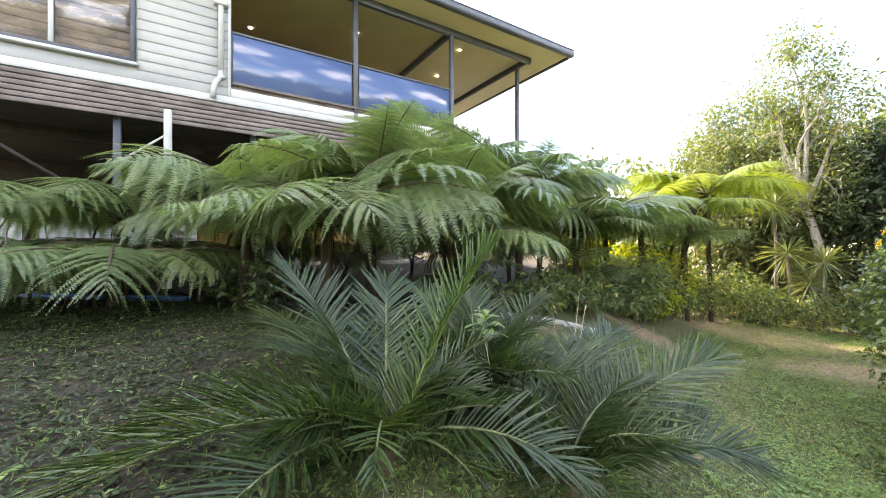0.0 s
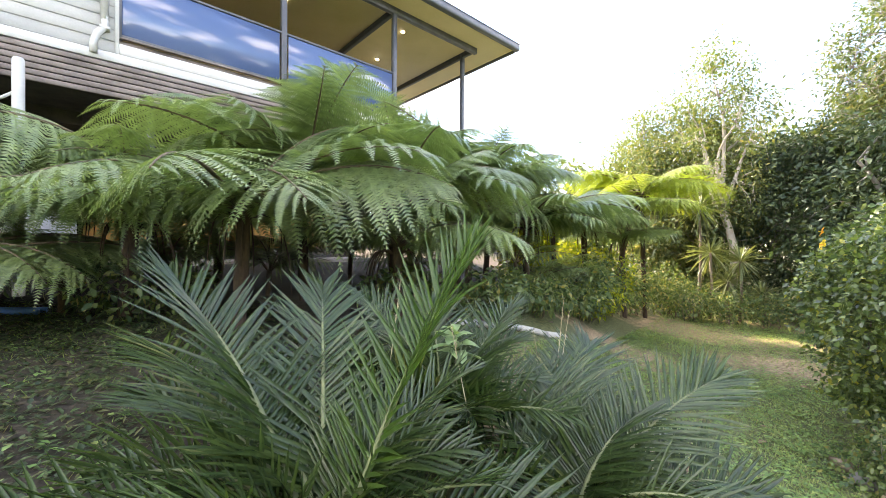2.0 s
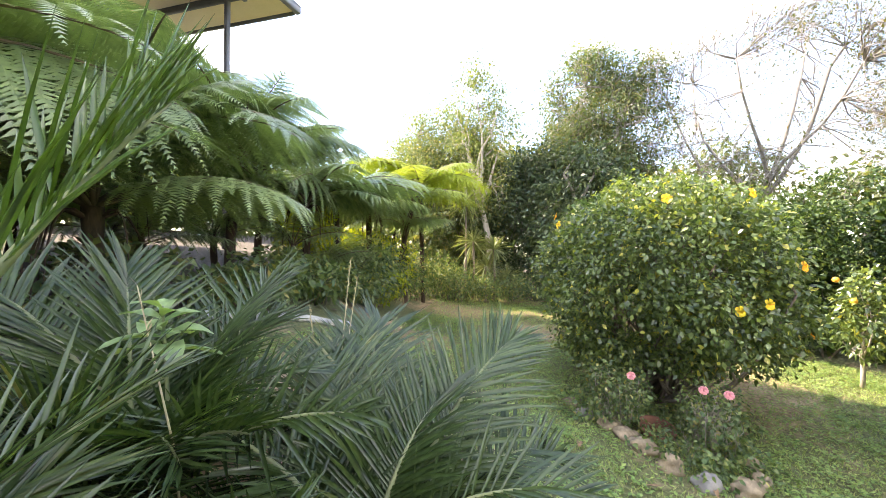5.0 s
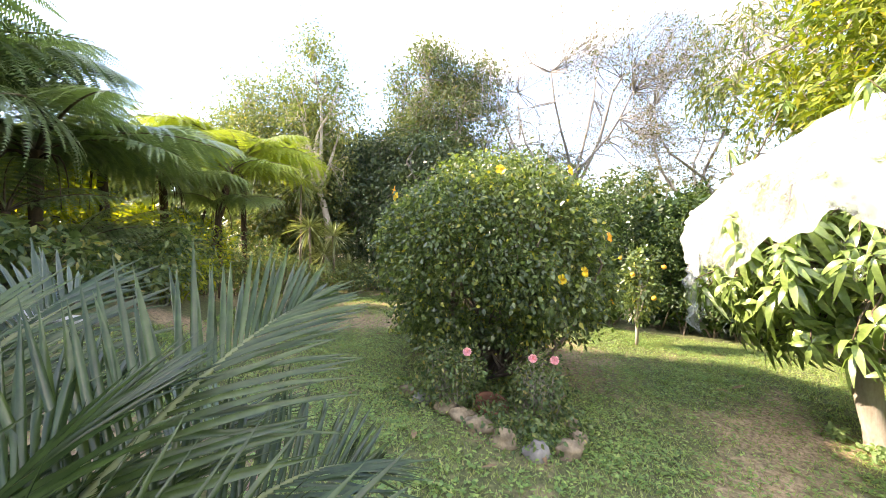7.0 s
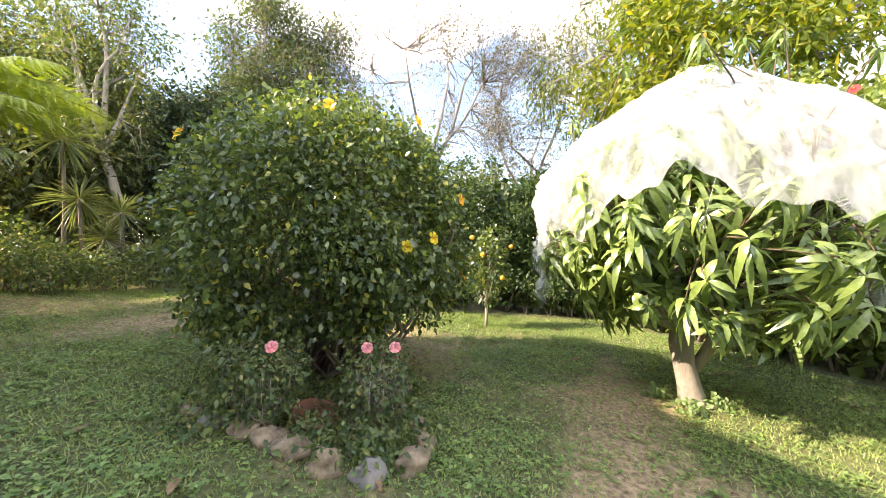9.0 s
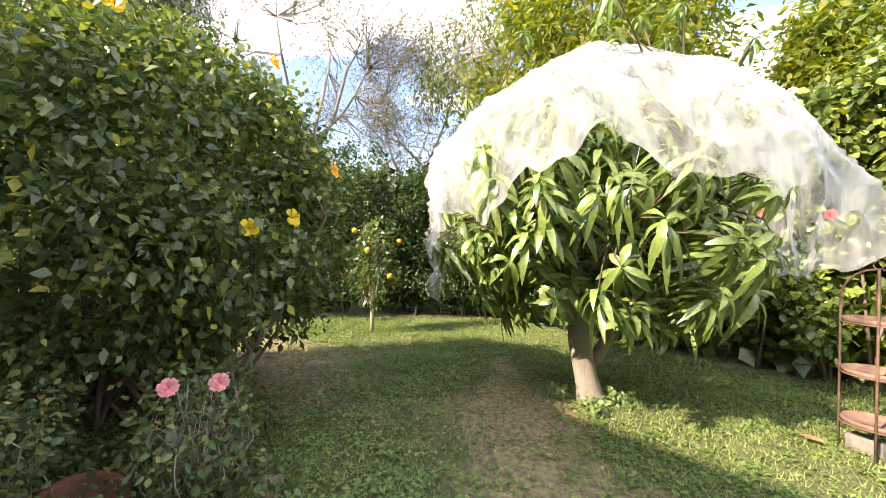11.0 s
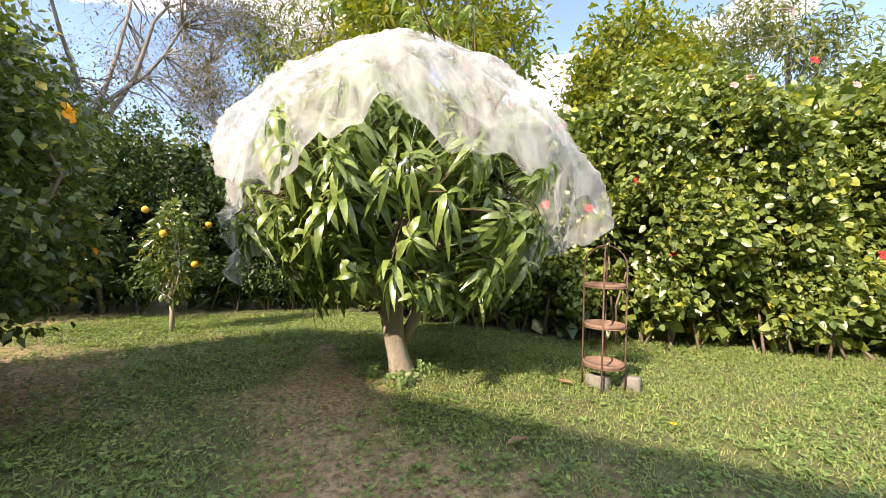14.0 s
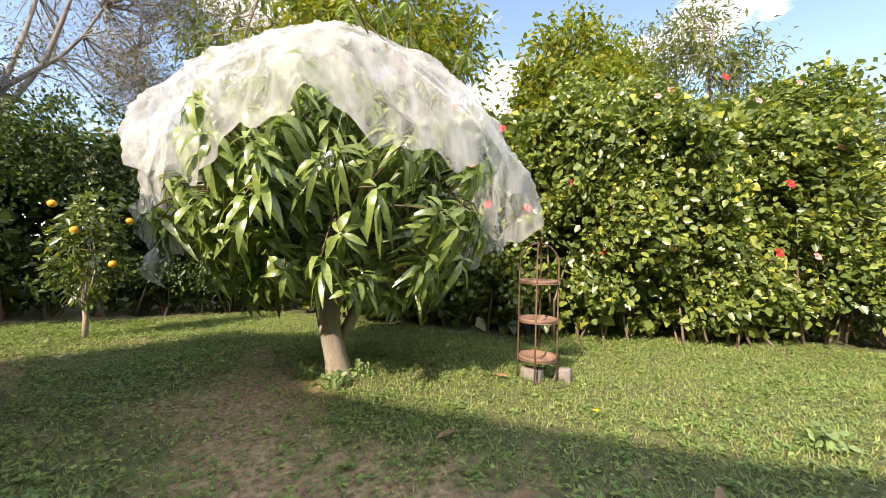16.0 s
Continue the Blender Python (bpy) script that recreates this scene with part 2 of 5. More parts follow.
class Soup:
    """Gathers pieces of one mesh."""

    def __init__(self):
        self.v, self.f, self.n = [], [], 0

    def add(self, v, f):
        self.v.append(np.asarray(v, float))
        self.f.append(np.asarray(f, int) + self.n)
        self.n += len(v)
        return self

    def tube(self, pts, radii, sides=6):
        pts = np.asarray(pts, float)
        n = len(pts)
        radii = np.broadcast_to(np.asarray(radii, float), (n,))
        tan = np.gradient(pts, axis=0)
        tan /= np.linalg.norm(tan, axis=1, keepdims=True) + 1e-9
        ref = np.array([0.0, 0.0, 1.0]) if abs(tan[:, 2]).max() < 0.95 else np.array([0.6, 0.79, 0.12])
        a = np.cross(tan, ref)
        a /= np.linalg.norm(a, axis=1, keepdims=True) + 1e-9
        b = np.cross(tan, a)
        ang = np.arange(sides) / sides * 2 * np.pi
        ring = a[:, None] * np.cos(ang)[None, :, None] + b[:, None] * np.sin(ang)[None, :, None]
        v = (pts[:, None] + ring * radii[:, None, None]).reshape(-1, 3)
        f = []
        for i in range(n - 1):
            for j in range(sides):
                p, q = i * sides + j, i * sides + (j + 1) % sides
                f += [(p, q, q + sides), (p, q + sides, p + sides)]
        top, bottom = len(v), len(v) + 1
        v = np.vstack([v, pts[-1:], pts[:1]])
        e = (n - 1) * sides
        f += [(e + j, e + (j + 1) % sides, top) for j in range(sides)]
        f += [((j + 1) % sides, j, bottom) for j in range(sides)]
        return self.add(v, f)

    def leaves(self, pos, way, nor, length, width, droop=0.15, lite=False):
        """Many leaves: pointed ovals bent along their length and folded at the rib."""
        pos, way, nor = (np.asarray(q, float) for q in (pos, way, nor))
        k = len(pos)
        way = way / (np.linalg.norm(way, axis=1, keepdims=True) + 1e-9)
        side = np.cross(way, nor)
        side /= np.linalg.norm(side, axis=1, keepdims=True) + 1e-9
        nor = np.cross(side, way)
        length = np.broadcast_to(np.asarray(length, float), (k,))[:, None]
        width = np.broadcast_to(np.asarray(width, float), (k,))[:, None]
        down = np.array([0, 0, -1.0])

        def at(u, s, lift):
            return pos + way * length * u + side * width * s + nor * width * lift + down * length * droop * u * u
        if lite:
            v = np.stack([at(0, 0, 0), at(0.45, 0.5, 0.1), at(0.45, -0.5, 0.1), at(1, 0, 0)], 1).reshape(-1, 3)
            return self.add(v, (np.arange(k)[:, None, None] * 4 + np.array([(0, 3, 1), (0, 2, 3)])[None]).reshape(-1, 3))
        v = np.stack([at(0, 0, 0), at(0.33, 0.5, 0.12), at(0.33, -0.5, 0.12), at(0.7, 0.38, 0.1), at(0.7, -0.38, 0.1), at(1, 0, 0), at(0.5, 0, -0.04)], 1).reshape(-1, 3)
        t = np.array([(0, 6, 1), (0, 2, 6), (1, 6, 3), (2, 4, 6), (3, 6, 5), (4, 5, 6)])
        f = (np.arange(k)[:, None, None] * 7 + t[None]).reshape(-1, 3)
        return self.add(v, f)

    def mesh(self, name, smooth=False):
        return mesh_np(name, np.vstack(self.v), np.vstack(self.f), smooth)


def part(name, soup, mat, parent=None, label="", smooth=False):
    me = soup.mesh(name, smooth) if isinstance(soup, Soup) else soup
    if not me.materials:
        me.materials.append(mat)
    ob = new(name, me)
    if parent:
        ob.parent = parent
    if label:
        ob["label"] = label
    return ob


def thing(name, place, label, category, group="", kind=""):
    e = new(name)
    e.location = place
    e.empty_display_size = 0.1
    return tagged(e, label, category, group, kind)


def box(soup, lo, hi, m=None, bevel=0.0):
    """A box between two corners, its edges chamfered."""
    bm = bmesh.new()
    bmesh.ops.create_cube(bm, size=1)
    lo, hi = Vector(lo), Vector(hi)
    for v in bm.verts:
        v.co = Vector((lo[i] + (hi[i] - lo[i]) * (v.co[i] + 0.5) for i in range(3)))
    if bevel:
        bmesh.ops.bevel(bm, geom=bm.edges[:], offset=bevel, segments=1, affect='EDGES')
    bmesh.ops.triangulate(bm, faces=bm.faces[:])
    if m is not None:
        bm.transform(m)
    bm.verts.index_update()
    soup.add([tuple(v.co) for v in bm.verts], [[v.index for v in f.verts] for f in bm.faces])
    bm.free()
    return soup


def unit(v):
    v = np.asarray(v, float)
    return v / (np.linalg.norm(v, axis=-1, keepdims=True) + 1e-9)


# ---- ground ----
def ground_z(x, y):
    """The garden: a bank that falls from the house side to a lower lawn, which rises gently to its far end."""
    s = x - 0.49 * np.maximum(y - 1.6, 0)
    bank = 1.35 / (1 + np.exp(np.clip(1.5 * (s - 0.7), -40, 40))) + 0.04 * np.clip(-s - 1, 0, 12)
    rise = 0.055 * np.clip(y - 1, 0, 18)
    lumps = 0.025 * np.sin(1.7 * x + 0.6 * y) * np.sin(1.3 * y - 0.5 * x) + 0.012 * np.sin(4.1 * x) * np.sin(3.7 * y + 1)
    return bank + rise + lumps


def axis_steps(lo, hi, fine, far):
    inner = np.arange(lo, hi + fine, fine)
    out, step = [], fine
    p = hi
    while p < far:
        step *= 1.35
        p += step
        out.append(p)
    inn = []
    step, p = fine, lo
    while p > -far:
        step *= 1.35
        p -= step
        inn.append(p)
    return np.array(inn[::-1] + list(inner) + out)


def turf(x, y):
    """How thick the grass stands, 0 to 1: worn patches, and a trodden one before the mango."""
    patch = 0.5 + 0.5 * np.sin(1.3 * x + 2.1 * np.sin(0.9 * y)) * np.sin(1.1 * y + 1.7 * np.sin(0.7 * x))
    worn = np.exp(-(((x - 3.9) / 1.3) ** 2 + ((y - 0.55) / 0.7) ** 2)) + 0.4 * np.exp(-(((x - 6.6) / 1.0) ** 2 + ((y - 6.6) / 0.7) ** 2))
    patch = (0.14 + 0.86 * patch) * (1 - 0.82 * np.clip(worn, 0, 1))
    return np.maximum(patch, np.clip((-0.4 - y + 0.25 * (x - 4)) / 1.2, 0, 1))


def bank_shade(x, y):
    """1 where shade is painted on the bank below the house and its ferns, 0 on the open lawn."""
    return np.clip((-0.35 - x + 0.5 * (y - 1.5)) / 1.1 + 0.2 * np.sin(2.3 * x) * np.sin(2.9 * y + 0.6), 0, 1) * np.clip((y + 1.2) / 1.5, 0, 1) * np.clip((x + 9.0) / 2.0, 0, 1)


gx, gy = axis_steps(-9, 13, 0.16, 700), axis_steps(-9, 14, 0.16, 700)
mx, my = np.meshgrid(gx, gy)
gv = np.stack([mx, my, ground_z(mx, my)], -1).reshape(-1, 3)
ix, iy = np.meshgrid(np.arange(len(gx) - 1), np.arange(len(gy) - 1))
q = (iy * len(gx) + ix).ravel()
gf = np.vstack([np.stack([q, q + 1, q + 1 + len(gx)], 1), np.stack([q, q + 1 + len(gx), q + len(gx)], 1)])
ground_ob = new("ground", mesh_np("ground", gv, gf, True))
ground_ob.data.materials.append(GROUND)
for name_, value_ in (("worn", 0.9 - 0.95 * turf(gv[:, 0], gv[:, 1])), ("damp", bank_shade(gv[:, 0], gv[:, 1]))):
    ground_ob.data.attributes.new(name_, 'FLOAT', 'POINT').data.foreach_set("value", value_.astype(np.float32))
tagged(ground_ob, "mown garden lawn with weeds and bare brown patches", "lawn", kind="structure")


def gz(x, y):
    return float(ground_z(np.float64(x), np.float64(y)))


# ---- plants: tools ----
def crown_points(n, centre, radii, shell=0.55, lumps=14, lump=0.35, squash=0.0):
    """Points in a lumpy crown, denser towards its skin, and the way out at each."""
    d = unit(rng.normal(size=(n, 3)))
    c = unit(rng.normal(size=(lumps, 3)))
    near = (d @ c.T).max(1)
    r = (1 - lump) + lump * np.clip((near - 0.55) / 0.45, 0, 1)
    t = shell + (1 - shell) * rng.random(n) ** 0.6
    p = d * (r * t)[:, None]
    if squash:
        p[:, 2] = np.where(p[:, 2] < 0, p[:, 2] * (1 - squash), p[:, 2])
    return np.asarray(centre) + p * np.asarray(radii), d


def leaf_mass(soup, pos, out, size, aspect=0.5, wild=0.9, droop=0.2, up=0.3, lite=False):
    n = len(pos)
    way = unit(out * 0.6 + rng.normal(size=(n, 3)) * wild + np.array([0, 0, -0.15]))
    nor = unit(out * 0.5 + np.array([0, 0, 0.35 + up]) + rng.normal(size=(n, 3)) * 0.8)
    length = size * rng.uniform(0.6, 1.35, n)
    return soup.leaves(pos, way, nor, length, length * aspect * rng.uniform(0.8, 1.2, n), droop, lite)


def limb_path(a, b, bend=0.12, n=6):
    a, b = np.asarray(a, float), np.asarray(b, float)
    t = np.linspace(0, 1, n)[:, None]
    w = rng.normal(size=(2, 3)) * np.linalg.norm(b - a) * bend
    return a + (b - a) * t + w[0] * np.sin(np.pi * t) + w[1] * np.sin(2 * np.pi * t) * 0.4


def tree(name, base, height, radii, mat, label, leaf=0.14, count=9000, clumps=60, bark=BARK_GREY, trunk=0.16, fork=0.35, crown_low=0.3, clump_r=0.55, aspect=0.45, lean=(0, 0), twigs=0, shape=0.6, seed=1, hang=0.25, top=None):
    """A broad-leaved tree: tapered trunk, limbs to every clump, and a crown of small leaves in uneven clumps."""
    global rng
    keep, rng = rng, np.random.default_rng(seed)
    t = thing(name, base, label, "tree")
    base = np.zeros(3)
    cz = height * (crown_low + 1) / 2
    centre = np.array([lean[0], lean[1], cz])
    rad = np.array([radii[0], radii[1], height * (1 - crown_low) / 2])
    wood = Soup()
    fk = np.array([lean[0] * fork, lean[1] * fork, height * fork])
    stem = limb_path(base - np.array([0, 0, 0.3]), fk, 0.03, 7)
    wood.tube(stem, np.linspace(trunk * 1.25, trunk * 0.8, 7), 8)
    mains = []
    nm = 6
    for i in range(nm):
        a = i / nm * 2 * np.pi + rng.uniform(-0.4, 0.4)
        e = centre + rad * np.array([np.cos(a) * 0.5, np.sin(a) * 0.5, rng.uniform(-0.2, 0.65)])
        p = limb_path(fk, e, 0.08, 7)
        wood.tube(p, np.linspace(trunk * 0.6, trunk * 0.2, 7), 6)
        mains.append(p)
    cp, cd = crown_points(clumps, centre, rad, shape, 9, 0.4)
    allm = np.vstack([p[2:] for p in mains])
    leaf_soup = Soup()
    per = max(1, count // clumps)
    for c, d in zip(cp, cd):
        j = allm[np.argmin(np.linalg.norm(allm - c, axis=1))]
        p = limb_path(j, c, 0.1, 5)
        wood.tube(p, np.linspace(trunk * 0.18, trunk * 0.05, 5), 4)
        for _ in range(twigs):
            e = c + unit(rng.normal(size=3) + d * 0.8) * clump_r * rng.uniform(0.8, 1.8)
            s0 = p[rng.integers(2, 5)]
            wood.tube(limb_path(s0, e, 0.12, 4), np.linspace(trunk * 0.06, trunk * 0.02, 4), 3)
        if per > 1:
            o = rng.normal(size=(per, 3))
            q_ = c + o * clump_r * 0.5 * np.array([1, 1, 0.75])
            leaf_mass(leaf_soup, q_, unit(o + d * 0.7), leaf, aspect, droop=hang, lite=True)
    part("trunk", wood, bark, t, smooth=True)
    if leaf_soup.n:
        part("crown", leaf_soup, mat, t)
    rng = keep
    return t


def shrub(name, base, centre_h, radii, mat, label, count, leaf, stems=14, aspect=0.6, lumps=14, lump=0.3, shell=0.6, category="shrub", group="", bark=BARK, seed=1, stem_r=0.02, stem_from=-0.1, lobes=0, lite=False, spread=0.45, bare=0.03):
    """A shrub: many stems from the ground and a lumpy mass of leaves."""
    global rng
    keep, rng = rng, np.random.default_rng(seed)
    t = thing(name, base, label, category, group)
    wood, leaf_soup = Soup(), Soup()
    c = np.array([0, 0, centre_h])
    p, d = crown_points(count, c, radii, shell, lumps, lump)
    if lobes:
        lc, ld = crown_points(lobes, c, np.array(radii) * 0.78, 0.85, 6, 0.1)
        below = np.clip((centre_h - lc[:, 2]) / radii[2], 0, 1)
        lc[:, :2] *= (1 + spread * below ** 0.8)[:, None]
        which = rng.integers(0, lobes, count)
        size = rng.uniform(0.14, 0.3, lobes) * min(radii)
        o = unit(rng.normal(size=(count, 3))) * (rng.random(count) ** 0.45)[:, None]
        spike = 1 + 0.3 * (rng.random(count) < 0.04)
        p = lc[which] + o * (size[which] * spike)[:, None]
        d = unit(o + ld[which] * 0.7)
    keep_low = p[:, 2] > bare + (0.12 * np.sin(3 * p[:, 0]) * np.sin(2.6 * p[:, 1]) if bare > 0.1 else 0)
    p, d = p[keep_low], d[keep_low]
    for i in range(stems):
        e = p[rng.integers(len(p))]
        e = c + (e - c) * 0.85
        s = np.array([rng.normal() * radii[0] * 0.12, rng.normal() * radii[1] * 0.12, -0.1])
        if stem_from > 0:
            s = np.array([0, 0, stem_from + rng.uniform(-0.1, 0.2)])
        wood.tube(limb_path(s, e, 0.12, 6), np.linspace(stem_r, stem_r * 0.3, 6), 5)
    leaf_mass(leaf_soup, p, d, leaf, aspect, lite=lite)
    part("stem", wood, bark, t, smooth=True)
    part("foliage", leaf_soup, mat, t)
    rng = keep
    return t


# ---- house materials ----
BOARD_WHITE = mat_surface("painted_weatherboard", (0.34, 0.335, 0.305), (0.44, 0.43, 0.395), 0.55, 1.5, 40.0, 0.08)
TRIM_WHITE = mat_surface("white_trim", (0.46, 0.455, 0.43), (0.58, 0.57, 0.54), 0.5, 3.0, 40.0, 0.05)
SLAT = mat_surface("weathered_slat", (0.1, 0.08, 0.07), (0.27, 0.22, 0.19), 0.8, 5.0, 60.0, 0.4, stretch=(0.15, 1, 1))
STEEL = mat_surface("charcoal_steel", (0.05, 0.055, 0.065), (0.085, 0.09, 0.105), 0.45, 6.0, 60.0, 0.05)
CEILING = mat_surface("cream_ceiling", (0.5, 0.4, 0.2), (0.6, 0.48, 0.26), 0.6, 1.2, 30.0, 0.03)
TAN_WALL = mat_surface("tan_wall", (0.42, 0.33, 0.2), (0.52, 0.42, 0.27), 0.7, 1.5, 30.0, 0.05)
ORANGE_WALL = mat_surface("orange_wall", (0.55, 0.29, 0.08), (0.66, 0.38, 0.13), 0.7, 1.5, 30.0, 0.05)
# Near-black: the shade under the raised floor is put into this colour.
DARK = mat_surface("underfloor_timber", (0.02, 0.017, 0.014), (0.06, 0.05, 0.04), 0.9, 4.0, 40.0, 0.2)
CONCRETE = mat_surface("concrete", (0.3, 0.27, 0.23), (0.45, 0.42, 0.37), 0.85, 4.0, 60.0, 0.2)
SHEET = mat_surface("pale_sheeting", (0.5, 0.49, 0.45), (0.66, 0.65, 0.6), 0.6, 2.0, 40.0, 0.1)
OLD_TIMBER = mat_surface("old_timber_lining", (0.08, 0.06, 0.045), (0.32, 0.24, 0.17), 0.8, 4.0, 40.0, 0.3, stretch=(0.12, 1, 1))
BLUE_PAINT = mat_surface("blue_paint", (0.05, 0.14, 0.42), (0.09, 0.22, 0.55), 0.4, 6.0, 50.0, 0.1)
GLASS, _n, _l, _b = material("tinted_glass")
# Blue base colour paints the sky that the panels reflect.
_b.inputs["Base Color"].default_value = (0.07, 0.11, 0.22, 1)
_b.inputs["Roughness"].default_value, _b.inputs["Specular IOR Level"].default_value, _b.inputs["IOR"].default_value = 0.14, 0.5, 1.5
_b.inputs["Coat Weight"].default_value = 0.3
LAMP, _n, _l, _b = material("downlight_glow")
_b.inputs["Emission Color"].default_value, _b.inputs["Emission Strength"].default_value = (1, 0.95, 0.85, 1), 6.0

# ---- house ----
HA, HU = np.array([-3.9, 7.0]), np.array([0.846, 0.534])
HOUSE = Matrix(((HU[0], -HU[1], 0, HA[0]), (HU[1], HU[0], 0, HA[1]), (0, 0, 1, 0), (0, 0, 0, 1)))
house = thing("house", (HA[0], HA[1], gz(*HA)), "raised weatherboard house with slatted skirt and glazed deck", "house")
house_inv = Matrix.Translation(-house.location) @ HOUSE


def house_box(name, lo, hi, mat, bevel=0.006, parent=None, label="", turn=None):
    s = Soup()
    box(s, lo, hi, house_inv @ (turn or Matrix()), bevel)
    return part(name, s, mat, parent or house, label)


DECK, CEIL = 5.36, 7.86
wall_part = house_box("wall", (-7.0, 0.03, 5.1), (0.0, 0.2, 8.0), TRIM_WHITE)
row = 0.168
for i in range(17):
    z0 = 5.14 + i * row
    tilt = Matrix.Translation((0, 0, z0)) @ Matrix.Rotation(radians(-5), 4, 'X')
    if z0 + row > 5.4:
        house_box("weatherboard", (-1.33, -0.012, 0), (-0.03, 0.016, row + 0.012), BOARD_WHITE, 0.003, wall_part, turn=tilt)
        house_box("weatherboard", (-7.0, -0.012, 0), (-3.42, 0.016, row + 0.012), BOARD_WHITE, 0.003, wall_part, turn=tilt)
        if z0 > 6.75:
            house_box("weatherboard", (-3.40, -0.012, 0), (-1.35, 0.016, row + 0.012), BOARD_WHITE, 0.003, wall_part, turn=tilt)
    else:
        house_box("weatherboard", (-7.0, -0.012, 0), (-0.03, 0.016, row + 0.012), BOARD_WHITE, 0.003, wall_part, turn=tilt)
window = house_box("window", (-3.42, -0.05, 5.4), (-3.36, 0.06, 6.75), STEEL)
house_box("window_frame", (-1.41, -0.05, 5.4), (-1.35, 0.06, 6.75), STEEL, parent=window)
house_box("window_frame", (-3.36, -0.05, 5.4), (-1.41, 0.06, 5.46), STEEL, parent=window)
house_box("window_frame", (-3.36, -0.05, 6.69), (-1.41, 0.06, 6.75), STEEL, parent=window)
house_box("mullion", (-2.37, -0.045, 5.46), (-2.31, 0.05, 6.69), TRIM_WHITE, parent=window)
house_box("window_sill", (-3.46, -0.09, 5.345), (-1.31, 0.02, 5.395), TRIM_WHITE, parent=window)
for i in range(9):
    house_box("lining_board", (-3.36, 0.004 + 0.004 * (i % 2), 5.465 + i * 0.136), (-2.375, 0.022, 5.465 + i * 0.136 + 0.131), OLD_TIMBER, 0.004, window, "weathered timber lining board")
    house_box("lining_board", (-2.305, 0.004 + 0.004 * ((i + 1) % 2), 5.465 + i * 0.136), (-1.415, 0.022, 5.465 + i * 0.136 + 0.131), OLD_TIMBER, 0.004, window, "weathered timber lining board")
PANE, _n, _l, _b = material("window_glass")
_g, _t, _m = _n.new("ShaderNodeBsdfGlossy"), _n.new("ShaderNodeBsdfTransparent"), _n.new("ShaderNodeMixShader")
_g.inputs["Roughness"].default_value, _m.inputs["Fac"].default_value = 0.03, 0.07
_l.new(_t.outputs[0], _m.inputs[1])
_l.new(_g.outputs[0], _m.inputs[2])
_l.new(_m.outputs[0], _n["Material Output"].inputs["Surface"])
house_box("pane", (-3.355, -0.03, 5.465), (-2.375, -0.024, 6.685), PANE, 0.0, window, "clear window pane")
house_box("pane", (-2.305, -0.03, 5.465), (-1.415, -0.024, 6.685), PANE, 0.0, window, "clear window pane")
pipe = Soup()
for pts in ([(-0.14, -0.06, 8.0), (-0.14, -0.06, 5.55)], [(-0.14, -0.06, 5.6), (-0.14, -0.06, 5.45), (-0.22, -0.08, 5.34), (-0.26, -0.09, 5.2), (-0.26, -0.08, 5.05)]):
    pipe.tube([tuple(house_inv @ Vector(p)) for p in pts], 0.045, 12)
downpipe = part("downpipe", pipe, TRIM_WHITE, house, "white round downpipe", True)
house_box("downpipe_bracket", (-0.2, -0.11, 5.42), (-0.08, -0.004, 5.46), TRIM_WHITE, 0.003, downpipe)
house_box("rainwater_head", (-0.24, -0.14, 6.72), (-0.02, -0.004, 6.82), TRIM_WHITE, 0.01, downpipe)
house_box("fascia_board", (-7.0, -0.035, 5.0), (5.6, 0.02, 5.13), TRIM_WHITE)
house_box("deck_fascia", (0.02, -0.03, 5.135), (5.6, 0.02, 5.29), TRIM_WHITE)
house_box("corner_board", (-0.03, -0.03, 5.135), (0.02, 0.2, 8.0), TRIM_WHITE)
for i in range(6):
    house_box("slat", (-7.0, -0.028, 4.5 + i * 0.083), (5.6, 0.004, 4.5 + i * 0.083 + 0.068), SLAT, 0.004)
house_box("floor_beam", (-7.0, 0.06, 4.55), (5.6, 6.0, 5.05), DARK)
deck = house_box("deck", (0.0, 0.02, 5.29), (5.6, 5.0, DECK), SLAT)
house_box("deck_board", (0.03, -0.05, 5.365), (5.6, 0.0, 5.39), SLAT, 0.003, deck)
# balustrade
bal = house_box("balustrade", (0.0, -0.02, DECK + 0.95), (4.9, 0.03, DECK + 0.99), STEEL, 0.004)
house_box("bottom_rail", (0.03, -0.015, DECK + 0.035), (4.87, 0.025, DECK + 0.075), STEEL, 0.004, bal)
for a0, a1 in ((0.05, 2.30), (2.46, 4.80)):
    house_box("glass_panel", (a0, -0.002, DECK + 0.08), (a1, 0.01, DECK + 0.945), GLASS, 0.002, bal, "glass panel with the blue sky's reflection put into its colour")
house_box("return_rail", (4.86, 0.03, DECK + 0.95), (4.9, 4.0, DECK + 0.99), STEEL, 0.004, bal)
house_box("glass_panel", (4.875, 0.06, DECK + 0.08), (4.885, 3.9, DECK + 0.945), GLASS, 0.002, bal, "glass panel with the blue sky's reflection put into its colour")
house_box("end_post", (0.0, -0.02, DECK), (0.05, 0.03, DECK + 0.95), STEEL, 0.004, bal)
for a_, b_, z_ in ((2.38, 0.02, 4.55), (4.87, 0.02, 2.2), (7.5, 0.45, 1.6)):
    house_box("post", (a_ - 0.05, b_ - 0.05, z_), (a_ + 0.05, b_ + 0.05, CEIL), STEEL, 0.008)
house_box("roof_beam", (0.0, -0.03, CEIL - 0.16), (7.6, 0.07, CEIL - 0.002), STEEL, 0.006)
house_box("roof_beam", (4.82, 0.09, CEIL - 0.14), (4.92, 4.9, CEIL - 0.002), STEEL, 0.006)
house_box("roof_beam", (7.45, 0.09, CEIL - 0.14), (7.55, 4.9, CEIL - 0.002), STEEL, 0.006)
